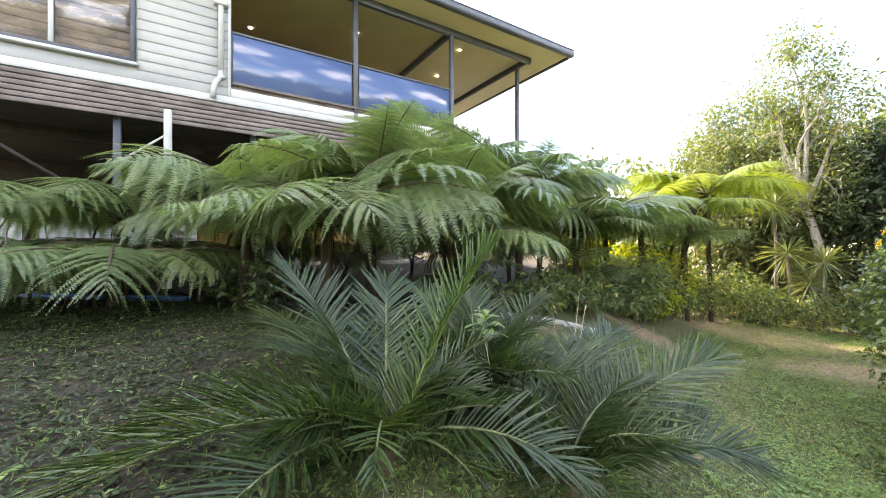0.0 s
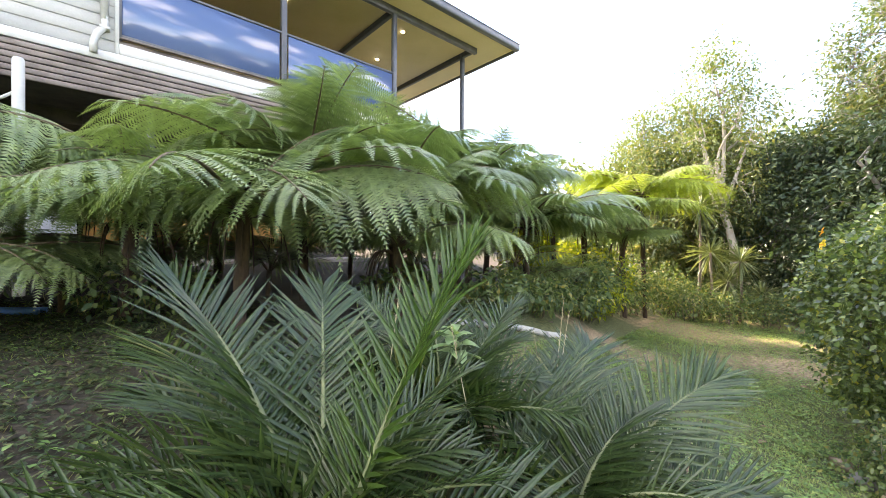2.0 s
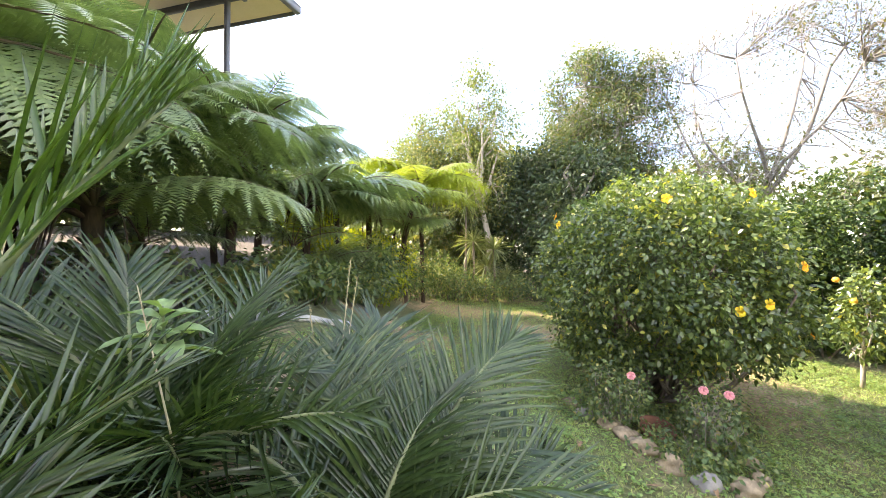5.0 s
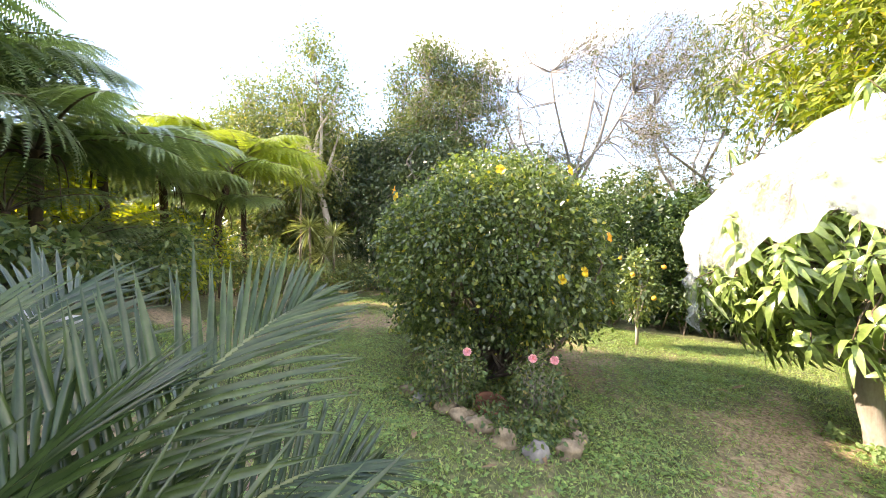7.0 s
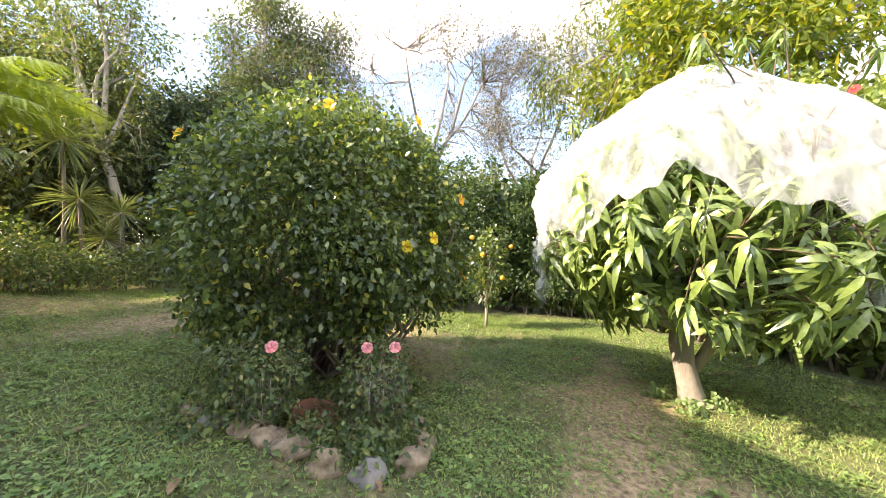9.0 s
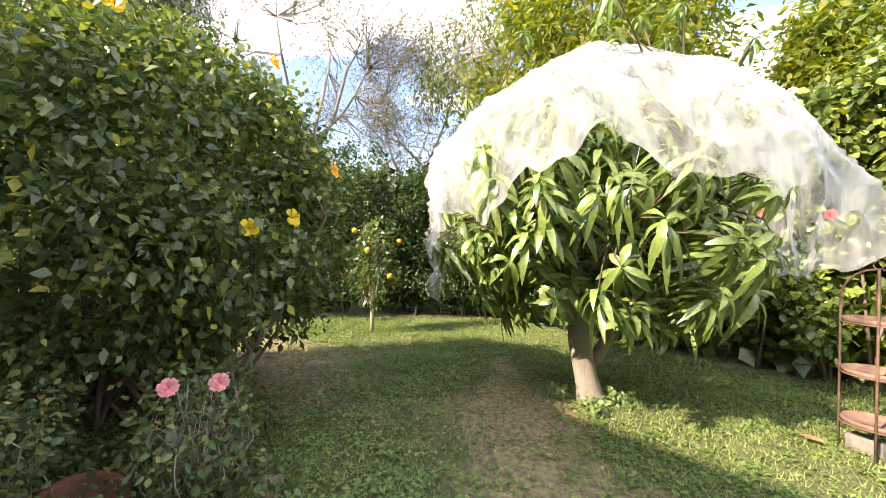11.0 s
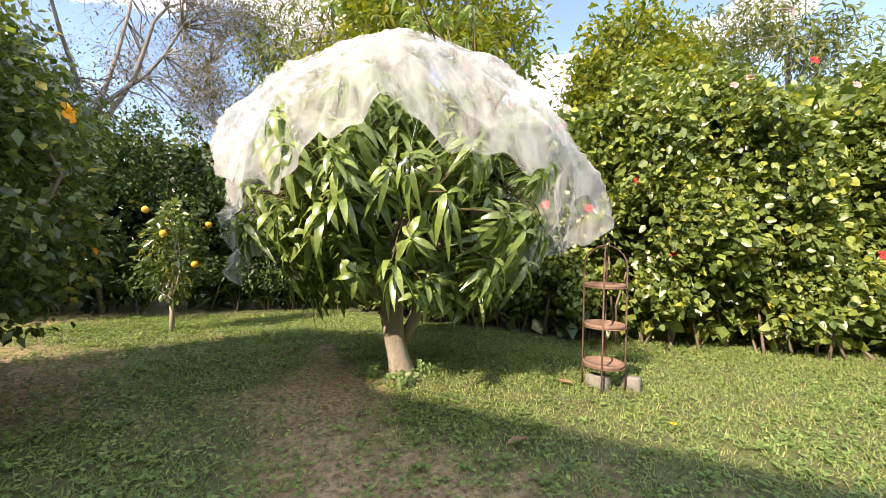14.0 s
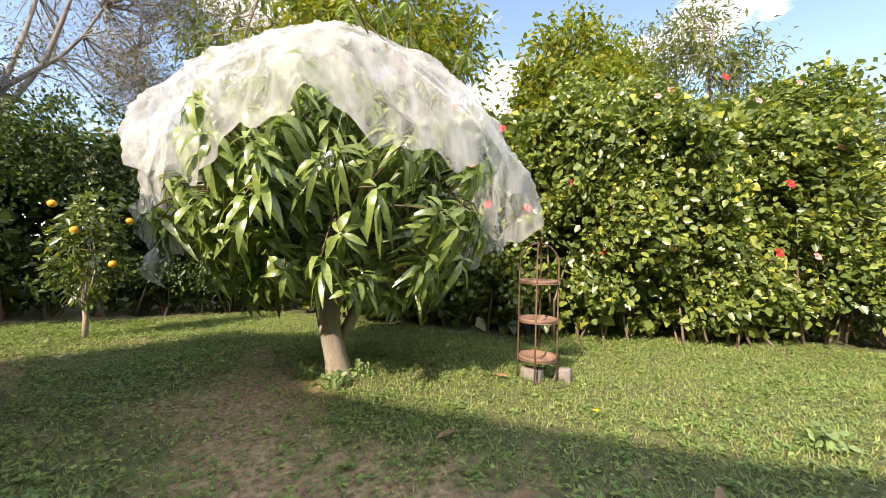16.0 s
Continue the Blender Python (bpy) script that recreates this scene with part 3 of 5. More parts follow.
house_box("soffit", (-7.2, -0.6, CEIL), (8.43, 5.6, CEIL + 0.05), CEILING)
house_box("gutter", (-7.25, -0.76, CEIL - 0.02), (8.58, -0.605, CEIL + 0.16), STEEL, 0.03)
house_box("gutter", (8.435, -0.6, CEIL - 0.02), (8.58, 5.6, CEIL + 0.16), STEEL, 0.03)
roof = Soup()
rv = [house_inv @ Vector(p) for p in ((-7.25, -0.76, CEIL + 0.17), (8.58, -0.76, CEIL + 0.17), (8.58, 5.7, CEIL + 0.17), (-7.25, 5.7, CEIL + 0.17), (-7.25, 2.5, CEIL + 0.8), (6.0, 2.5, CEIL + 0.8))]
roof.add([tuple(v) for v in rv], [(0, 1, 5), (0, 5, 4), (1, 2, 5), (2, 3, 4), (2, 4, 5), (3, 0, 4), (0, 2, 1), (0, 3, 2)])
part("roof", roof, STEEL, house)
for a_, b_ in ((0.9, 0.9), (2.9, 1.4), (5.6, 0.7), (0.6, 2.6), (5.9, 2.4)):
    s = Soup()
    s.tube([tuple(house_inv @ Vector((a_, b_, CEIL + 0.0))), tuple(house_inv @ Vector((a_, b_, CEIL - 0.012)))], 0.045, 12)
    part("downlight", s, LAMP, house, "small lit ceiling downlight")
house_box("deck_wall", (0.0, 5.0, DECK), (8.3, 5.15, CEIL), TAN_WALL)
house_box("deck_side_wall", (-0.15, 0.25, DECK), (-0.001, 5.0, CEIL), TAN_WALL)
door_part = house_box("door", (0.03, 1.0, DECK), (0.09, 2.9, DECK + 2.1), OLD_TIMBER, label="dark timber bi-fold door")
# under the house
house_box("lower_wall", (-0.5, 4.4, 1.7), (5.6, 4.6, 4.55), ORANGE_WALL, label="orange painted lower wall")
house_box("lower_wall", (-7.0, 2.6, 1.7), (-0.52, 2.75, 3.35), SHEET, label="pale sheeted lower wall")
for i in range(15):
    house_box("sheet_batten", (-6.9 + i * 0.43, 2.575, 1.9), (-6.86 + i * 0.43, 2.598, 3.34), SHEET, 0.004)
# Added back wall, coloured near-black for the shade beneath the house.
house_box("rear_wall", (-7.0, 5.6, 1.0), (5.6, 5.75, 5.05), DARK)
house_box("rear_wall", (-7.0, 5.2, 5.05), (-0.16, 5.4, 8.0), TRIM_WHITE)
house_box("patio_slab", (-1.0, 0.9, 1.4), (5.6, 4.4, 2.06), CONCRETE, 0.02, label="pale concrete patio slab")
for a_ in (-6.2, -3.9, -1.6, 0.4, 2.8):
    house_box("stump", (a_ - 0.05, 0.1, 1.5), (a_ + 0.05, 0.2, 4.55), STEEL, 0.006)
for a_ in (-5.0, -2.7):
    s = Soup()
    s.tube([tuple(house_inv @ Vector((a_ - 1.1, 0.3, 4.5))), tuple(house_inv @ Vector((a_ + 0.9, 0.3, 3.1)))], 0.03, 6)
    part("brace", s, DARK, house)
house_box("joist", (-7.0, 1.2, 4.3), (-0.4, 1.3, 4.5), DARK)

# white clothes post with its stay
post_t = thing("clothesline_post", (-3.95, 5.5, gz(-3.95, 5.5)), "white painted steel post with a diagonal stay", "post")
zt = 4.36 - post_t.location.z
part("post", Soup().tube([(0, 0, -0.2), (0, 0, zt - 0.03), (0, 0, zt)], [0.052, 0.052, 0.04], 12), TRIM_WHITE, post_t, smooth=True)
part("stay", Soup().tube([(-0.02, 0.0, zt - 0.36), (-1.0, -0.1, zt - 0.98)], 0.016, 8), TRIM_WHITE, post_t, smooth=True)

# blue edging pipe on the upper lawn
bl = thing("blue_trim_pipes", (-4.1, 4.6, gz(-4.1, 4.6)), "two blue painted pipes lying on the lawn", "pipe")
for dy in (0.0, 0.09):
    z_ = [gz(-4.9, 4.45 + dy) - bl.location.z + 0.04, gz(-3.2, 4.75 + dy) - bl.location.z + 0.04]
    part("pipe", Soup().tube([(-0.8, -0.15 + dy, z_[0]), (0.9, 0.15 + dy, z_[1])], 0.028, 10), BLUE_PAINT, bl, smooth=True)


# ---- fronds ----
def arc(chord, droop, n):
    """A drooping curve in the x-z plane from the origin to chord on average, of unit steps."""
    el = np.linspace(droop / 2, -droop / 2, n) * 1.0
    p = np.concatenate([[[0, 0]], np.cumsum(np.stack([np.cos(el), np.sin(el)], 1), 0)])
    return p / np.linalg.norm(p[-1])


def palm_frond(parent, base, tip, droop=0.9, pairs=34, wide=0.36, twist=0.0, mat=None):
    """A feather-palm frond between two places: a rachis and folded leaflets, each side raised in a V."""
    base, tip = np.asarray(base, float), np.asarray(tip, float)
    v = tip - base
    L = np.linalg.norm(v)
    az = math.atan2(v[1], v[0])
    el = math.asin(v[2] / L)
    pl = arc(1, droop, 17)
    pl[:, 0], pl[:, 1] = pl[:, 0] * math.cos(el) - pl[:, 1] * math.sin(el), pl[:, 0] * math.sin(el) + pl[:, 1] * math.cos(el)
    pts = base + L * np.stack([pl[:, 0] * math.cos(az), pl[:, 0] * math.sin(az), pl[:, 1]], 1)
    off = np.array(parent.location)
    rach = Soup().tube(pts - off, np.linspace(0.014, 0.003, len(pts)) * (0.7 + 0.4 * L), 6)
    fr = part("frond", rach, STALK, parent, smooth=True)
    ls = Soup()
    s = np.linspace(0.16, 1.0, pairs)
    cum = np.linspace(0, 1, len(pts))
    p = np.stack([np.interp(s, cum, pts[:, i]) for i in range(3)], 1)
    tan = unit(np.stack([np.interp(s, cum, np.gradient(pts[:, i])) for i in range(3)], 1))
    side0 = np.array([-math.sin(az), math.cos(az), 0])
    up0 = unit(np.cross(tan, side0))
    up0 *= np.sign(up0[:, 2:3] + 1e-6)
    ct, st = math.cos(twist), math.sin(twist)
    side = side0 * ct + up0 * st
    up = up0 * ct - side0 * st
    prof = wide * (0.35 + 0.65 * np.sin(np.pi * np.clip(s * 0.82 + 0.12, 0, 1)) ** 0.8) * (0.6 + 0.3 * L)
    prof[-3:] *= 0.75
    for sg in (1, -1):
        ang = np.interp(s, [0, 0.6, 1], [1.15, 0.85, 0.3])[:, None] + rng.normal(size=(pairs, 1)) * 0.07
        way = unit(tan * np.cos(ang) + side * sg * np.sin(ang) + up * (0.38 + rng.normal(size=(pairs, 1)) * 0.13))
        ln = (prof * rng.uniform(0.85, 1.12, pairs))[:, None]
        wd = 0.0074 * (0.7 + 0.35 * L)
        across = unit(np.cross(way, up))
        nrm = unit(np.cross(across, way))
        vs = []
        sag = rng.uniform(0.0, 0.18, (pairs, 1))
        for u, w in ((0.0, 0.55), (0.3, 1.0), (0.65, 0.8), (1.0, 0.05)):
            c = p + way * ln * u - np.array([0, 0, 1.0]) * ln * sag * u * u
            vs += [c + across * wd * w + nrm * wd * 0.7 * w, c, c - across * wd * w + nrm * wd * 0.7 * w]
        vv = np.stack(vs, 1) - off
        t = []
        for r in range(3):
            a = r * 3
            t += [(a, a + 1, a + 4), (a, a + 4, a + 3), (a + 1, a + 2, a + 5), (a + 1, a + 5, a + 4)]
        f = (np.arange(pairs)[:, None, None] * 12 + np.array(t)[None]).reshape(-1, 3)
        ls.add(vv.reshape(-1, 3), f)
    part("blade", ls, mat or LEAF_PALM, fr)
    return fr


def palm(place, tips, label, extra=8, reach=1.1, avoid=None, seed=3):
    global rng
    keep, rng = rng, np.random.default_rng(seed)
    z = gz(*place)
    t = thing("feather_palm", (place[0], place[1], z), label, "palm", "young palms on the bank")
    st = Soup().tube([(0, 0, -0.1), (0, 0, 0.06), (0, 0, 0.14)], [0.05, 0.05, 0.03], 9)
    part("stem", st, STALK_BROWN, t, smooth=True)
    for tip, droop, tw, *fresh in tips:
        b0 = np.array([place[0] + rng.normal() * 0.03, place[1] + rng.normal() * 0.03, z + 0.14])
        palm_frond(t, b0, tip, droop, 50, 0.42, tw, LEAF_PALM_FRESH if fresh else None)
    for i in range(15):
        g, rr_ = i * 2.4 + rng.uniform(-0.3, 0.3), rng.uniform(0.35, 0.72)
        e = (place[0] + rr_ * math.cos(g), place[1] + rr_ * math.sin(g), z + rng.uniform(0.12, 0.62))
        palm_frond(t, (place[0], place[1], z + 0.08), e, rng.uniform(0.9, 1.7), 26, 0.36, rng.normal() * 0.4)
    for i in range(extra):
        a = i / extra * 2 * math.pi + rng.uniform(-0.3, 0.3)
        r = reach * rng.uniform(0.7, 1.1)
        e = np.array([place[0] + r * math.cos(a), place[1] + r * math.sin(a), 0])
        if avoid and min(math.hypot(place[0] + (e[0] - place[0]) * q - avoid[0], place[1] + (e[1] - place[1]) * q - avoid[1]) for q in (0.5, 0.8, 1.0)) < avoid[2]:
            continue
        e[2] = max(gz(e[0], e[1]) + rng.uniform(0.06, 0.45), z + 0.1)
        palm_frond(t, (place[0], place[1], z + 0.12), e, rng.uniform(1.0, 1.6), 36, 0.38, rng.normal() * 0.3)
    rng = keep
    return t


def fern_mesh(name, L=1.0, droop=1.4, pairs=21, wide=0.32, teeth=28):
    """A tree-fern frond along +x: pinnae in pairs, each cut into narrow pinnules; stalk and blade as two meshes."""
    pl = arc(1, droop, 17)
    pts = L * np.stack([pl[:, 0], np.zeros(len(pl)), pl[:, 1]], 1)
    stalk = Soup().tube(pts, np.linspace(0.013, 0.002, len(pts)) * L, 5)
    blade = Soup()
    cum = np.linspace(0, 1, len(pts))
    down = np.array([0, 0, -1.0])
    for s in np.linspace(0.17, 0.985, pairs):
        p = np.array([np.interp(s, cum, pts[:, k]) for k in range(3)])
        tan = unit(np.array([np.interp(s, cum, np.gradient(pts[:, k])) for k in range(3)]))
        ln = L * wide * np.interp(s, [0.15, 0.35, 0.6, 0.8, 0.93, 1.0], [0.72, 0.98, 1.0, 0.74, 0.36, 0.12]) * rng.uniform(0.93, 1.06)
        for sg in (1, -1):
            ang = np.interp(s, [0.2, 0.7, 1], [1.4, 1.15, 0.5]) + rng.normal() * 0.06
            way = unit(tan * math.cos(ang) + np.array([0, sg, 0]) * math.sin(ang))
            curl = rng.uniform(0.3, 0.75)
            q = np.linspace(0.03, 1, teeth)
            c = p + way * (ln * q)[:, None] + down * (ln * curl * q ** 2.2)[:, None]
            ct = unit(np.gradient(c, axis=0))
            w = ln * 0.16 * np.interp(q, [0, 0.12, 0.5, 0.8, 1.0], [0.75, 1.0, 0.85, 0.5, 0.12])
            ac = unit(np.cross(ct, -down))
            step = ln / teeth
            for s2 in (1, -1):
                a, b_ = c - ct * step * 0.55, c + ct * step * 0.55
                sag = w[:, None] * rng.uniform(0.05, 0.3, (teeth, 1))
                e = c + ac * s2 * w[:, None] + ct * step * 0.9 + down * sag
                v = np.stack([a, b_, e], 1).reshape(-1, 3)
                blade.add(v, np.arange(teeth * 3).reshape(-1, 3))
    return stalk.mesh(name + "_stalk", True), blade.mesh(name)


FERN_VARIANTS = [fern_mesh("fern_frond", 1.0, d, 21, w) for d, w in ((0.85, 0.31), (1.1, 0.34), (1.35, 0.35), (0.95, 0.3), (1.2, 0.37))]
LOW_VARIANTS = [fern_mesh("low_frond", 1.0, d, 15, w, 14) for d, w in ((0.9, 0.28), (1.2, 0.3), (1.4, 0.26))]


def tree_fern(place, top, label, fronds=11, reach=1.3, lift=0.35, mat=LEAF_FERN, seed=1, upright=(), trunk_r=0.055):
    """A tree fern: fibrous trunk and a spreading crown of arching fronds."""
    r = np.random.default_rng(seed)
    z = gz(*place)
    t = thing("tree_fern", (place[0], place[1], z), label, "tree fern", "tree ferns below the deck")
    h = top - z
    lean = r.normal(size=2) * 0.06
    zs = np.linspace(-0.15, h, 9)
    part("trunk", Soup().tube(np.stack([lean[0] * zs, lean[1] * zs, zs], 1), trunk_r * (1 + 0.25 * r.random(9)), 9), FERN_TRUNK, t)
    if trunk_r > 0.04:
        for i in range(8):
            g, ln = r.uniform(0, 6.28), r.uniform(0.3, 0.7)
            q = np.linspace(0, 1, 6)
            rad_ = trunk_r + ln * 0.55 * np.sin(q * 1.5)
            pt = np.stack([lean[0] * h + rad_ * math.cos(g), lean[1] * h + rad_ * math.sin(g), h - 0.08 + 0.12 * np.sin(q * 3.1) - ln * q ** 2], 1)
            part("old_stalk", Soup().tube(pt, np.linspace(0.014, 0.004, 6), 5), FERN_TRUNK, t)
    for i in range(fronds + len(upright)):
        pool = LOW_VARIANTS if trunk_r < 0.04 else FERN_VARIANTS
        st, bl_ = pool[r.integers(len(pool))]
        az = i / fronds * 360 + r.uniform(-12, 12)
        k = reach * r.uniform(0.8, 1.12)
        tilt = -math.degrees(lift) * r.uniform(0.3, 1.5) + 6
        if i >= fronds:
            az, tilt = upright[i - fronds][0], -upright[i - fronds][1]
        m = pose(lean[0] * h, lean[1] * h, h - 0.02, 0, 0, az) @ Matrix.Rotation(radians(tilt), 4, 'Y') @ Matrix.Rotation(r.normal() * 0.28, 4, 'X') @ Matrix.Diagonal((k, k, k, 1))
        if not st.materials:
            st.materials.append(STALK_BROWN)
        o = new("frond", st)
        o.parent, o.matrix_basis = t, m
        b2 = bl_
        if mat is not LEAF_FERN:
            b2 = bpy.data.meshes.get("pale_" + bl_.name) or bl_.copy()
            if not b2.name.startswith("pale_"):
                b2.name = "pale_" + bl_.name
                b2.materials.clear()
                b2.materials.append(mat)
        elif not b2.materials:
            b2.materials.append(mat)
        g = new("blade", b2)
        g.parent = o
    return t


UPRIGHT = {1: ((20, 40),), 4: ((300, 36),), 19: ((330, 44), (60, 46)), 6: ((200, 40), (280, 34)), 9: ((250, 38),)}   # young fronds still standing: bearing and lift
FERN_LABEL = "green tree fern with arching feathery fronds"
for place, top, reach, lift, n, sd in (
        ((-1.35, 4.35), 2.68, 1.75, 0.25, 12, 1), ((-3.7, 4.3), 2.15, 1.65, 0.12, 13, 2), ((-3.0, 5.6), 2.95, 1.85, 0.25, 13, 3),
        ((-1.0, 5.5), 2.95, 1.9, 0.55, 14, 4), ((0.1, 5.9), 2.85, 1.9, 0.3, 13, 5), ((1.35, 6.9), 3.2, 1.9, 0.35, 14, 6),
        ((2.5, 7.2), 2.75, 1.7, 0.2, 13, 7), ((3.6, 8.3), 2.85, 1.7, 0.25, 13, 8), ((0.5, 8.0), 3.7, 1.9, 0.4, 12, 9), ((-5.3, 5.0), 2.8, 1.7, 0.2, 12, 10), ((-4.3, 5.1), 2.75, 1.7, 0.25, 12, 20),
        ((6.0, 9.4), 2.6, 1.5, 0.2, 11, 11), ((2.2, 8.8), 3.5, 1.8, 0.3, 12, 14), ((4.9, 9.3), 2.9, 1.6, 0.25, 11, 15), ((-2.3, 6.4), 2.9, 1.7, 0.3, 11, 16), ((-2.5, 4.75), 2.6, 1.55, 0.2, 11, 17), ((-4.9, 4.2), 2.2, 1.5, 0.15, 11, 18), ((0.1, 5.0), 2.35, 1.4, 0.25, 11, 19)):
    tree_fern(place, top, FERN_LABEL, n, reach, lift, seed=sd, upright=UPRIGHT.get(sd, ()))
tree_fern((6.8, 9.7), 3.75, "pale yellow-green tree fern, leaf colour brightened to look sunlit", 13, 2.0, 0.3, LEAF_FERN_SUN, 12)
tree_fern((5.7, 9.6), 3.3, "pale yellow-green tree fern, leaf colour brightened to look sunlit", 11, 1.6, 0.2, LEAF_FERN_SUN, 13)

fr_ = np.random.default_rng(31)
for i in range(16):
    t0 = i / 15
    gx_, gy_ = -3.8 + 8.2 * t0 + fr_.normal() * 0.2, (4.9 + 3.3 * t0 + fr_.uniform(-0.3, 0.7))
    tree_fern((gx_, gy_), gz(gx_, gy_) + fr_.uniform(0.3, 0.6), "low young fern in the shaded bed", 10, fr_.uniform(0.7, 1.0), 0.5, seed=200 + i, trunk_r=0.03)

palm((-0.3, 2.0), [((0.26, 2.14, 2.36), 0.35, 0.0, 1), ((-1.08, 2.6, 2.2), 0.8, 0.2), ((-1.4, 1.75, 1.5), 1.2, 0.3), ((-1.35, 2.9, 1.75), 1.2, 0.1),
                   ((-0.45, 3.05, 2.1), 0.7, 0.1), ((0.1, 2.25, 1.65), 1.5, 0.2), ((-0.75, 1.6, 1.55), 1.5, 0.0, 1), ((-1.0, 2.3, 1.75), 1.3, 0.0), ((-1.3, 1.2, 1.5), 1.2, 0.2), ((-0.85, 1.15, 1.35), 1.2, -0.1)],
     "young feather palm with blue-green arching fronds", 6, 1.0, (0, 0.9, 0.75), 3)
palm((0.25, 2.75), [((0.226, 3.23, 2.0), 0.8, 0.3), ((0.85, 3.3, 1.9), 0.9, -0.2), ((-0.25, 3.4, 2.0), 0.8, 0.0), ((0.75, 3.0, 1.75), 1.2, 0.1),
                    ((0.3, 2.3, 1.6), 1.5, 0.1), ((-0.2, 2.6, 1.75), 1.2, 0.2)],
     "young feather palm with blue-green arching fronds", 6, 0.95, (0.15, 1.3, 0.75), 4)
palm((0.75, 2.3), [((1.81, 2.56, 1.62), 0.7, 0.5), ((1.92, 2.35, 1.02), 1.2, 0.4), ((1.47, 3.35, 1.62), 0.9, 0.2), ((1.15, 3.1, 1.6), 0.9, 0.1), ((1.95, 2.95, 1.0), 1.2, 0.1),
                   ((1.25, 2.45, 1.5), 1.4, 0.0), ((0.9, 2.9, 1.6), 1.0, 0.1), ((0.95, 2.65, 1.3), 1.5, 0.2)],
     "young feather palm with blue-green arching fronds", 6, 0.95, (0.7, 1.45, 0.75), 5)


# ---- mango tree under its net ----
MX, MY = 5.8, -0.5
MC = np.array([0.0, 0.0, 1.75])
MR = np.array([1.55, 1.55, 1.28])


def mango_leaf_mesh(soup, base, way, nor, L, W, droop):
    """One long leaf: six stations, folded at the rib, wavy edge."""
    way = unit(way)
    side = unit(np.cross(way, nor))
    nor = np.cross(side, way)
    vs = []
    ph = rng.uniform(0, 6)
    for u, w in ((0, 0.12), (0.15, 0.6), (0.4, 1.0), (0.65, 0.9), (0.85, 0.5), (1.0, 0.04)):
        c = base + way * L * u * (1 - 0.25 * droop * u) + np.array([0, 0, -1.0]) * L * droop * u ** 1.8
        wv = 0.1 * math.sin(ph + u * 7)
        vs += [c + side * W * 0.5 * w + nor * W * (0.16 + wv) * w, c, c - side * W * 0.5 * w + nor * W * (0.16 - wv) * w]
    f = []
    for r in range(5):
        a = r * 3
        f += [(a, a + 1, a + 4), (a, a + 4, a + 3), (a + 1, a + 2, a + 5), (a + 1, a + 5, a + 4)]
    soup.add(vs, f)


def rosette(n, L, droop0):
    s = Soup()
    for i in range(n):
        a = i * 2.4 + rng.uniform(-0.3, 0.3)
        el = rng.uniform(-0.5, 0.7) * (1 - i / n * 0.4)
        way = np.array([math.cos(a) * math.cos(el), math.sin(a) * math.cos(el), math.sin(el)])
        mango_leaf_mesh(s, np.array([0, 0, -0.012 * i]), way, np.array([0, 0, 1.0]), L * rng.uniform(0.75, 1.15), 0.053 * rng.uniform(0.85, 1.2), droop0 * rng.uniform(0.7, 1.3))
    me = s.mesh("leaf_rosette")
    me.materials.append(LEAF_MANGO)
    return me


ROSETTES = [rosette(n, L, d) for n, L, d in ((12, 0.235, 0.65), (11, 0.255, 0.9), (13, 0.225, 0.8), (11, 0.255, 1.05), (10, 0.21, 0.6), (12, 0.245, 0.95))]
mango = thing("mango_tree", (MX, MY, gz(MX, MY)), "mango tree with long drooping glossy leaves, partly under a white net", "tree")
wood = Soup()
wood.tube([(0.0, -0.1, -0.15), (0.0, -0.07, 0.05), (0.0, -0.03, 0.2), (0.0, 0.02, 0.4), (-0.01, 0.06, 0.6), (-0.03, 0.05, 0.85)], [0.17, 0.125, 0.105, 0.1, 0.108, 0.12], 14)
wood.tube([(0.02, -0.05, 0.3), (-0.05, -0.14, 0.5), (-0.1, -0.24, 0.75), (-0.14, -0.35, 1.0)], [0.05, 0.06, 0.055, 0.045], 9)
mango_tips = []
for i in range(11):
    a = i / 11 * 2 * math.pi + rng.uniform(-0.2, 0.2)
    e = MC + MR * np.array([math.cos(a) * 0.62, math.sin(a) * 0.62, rng.uniform(-0.15, 0.6)])
    p = limb_path((-0.02, 0.03, 0.72), e, 0.07, 7)
    wood.tube(p, np.linspace(0.062, 0.018, 7), 7)
    mango_tips.append(p[3:])
mango_tips = np.vstack(mango_tips)
part("trunk", wood, BARK_PALE, mango, smooth=True)
pos, out = crown_points(600, MC, MR * np.array([0.98, 0.98, 0.92]), 0.5, 20, 0.14)
twig = Soup()
top_d = unit(rng.normal(size=(20, 3)) * np.array([0.5, 0.5, 0.1]) + np.array([0, 0, 0.9]))
pos, out = np.vstack([pos, MC + top_d * MR * rng.uniform(1.16, 1.36, (20, 1))]), np.vstack([out, top_d])
for j, (p, d) in enumerate(zip(pos, out)):
    if p[2] < 0.72 or (d[2] < -0.85):
        continue
    q0 = mango_tips[np.argmin(np.linalg.norm(mango_tips - p, axis=1))]
    twig.tube(limb_path(q0, p, 0.08, 4), np.linspace(0.012, 0.005, 4), 4)
    me = ROSETTES[j % len(ROSETTES)]
    o = new("leaf_rosette", me)
    o.parent = mango
    ax = unit(d * 0.6 + np.array([0, 0, 0.7]) + rng.normal(size=3) * 0.2)
    k = rng.uniform(0.8, 1.15) if np.linalg.norm((p - MC) / MR) < 1.1 else 0.6
    o.matrix_basis = Matrix.LocRotScale(p, Vector(ax).to_track_quat('Z', 'Y') @ Euler((0, 0, rng.uniform(0, 6.28))).to_quaternion(), (k, k, k))
part("twig", twig, STALK_BROWN, mango)

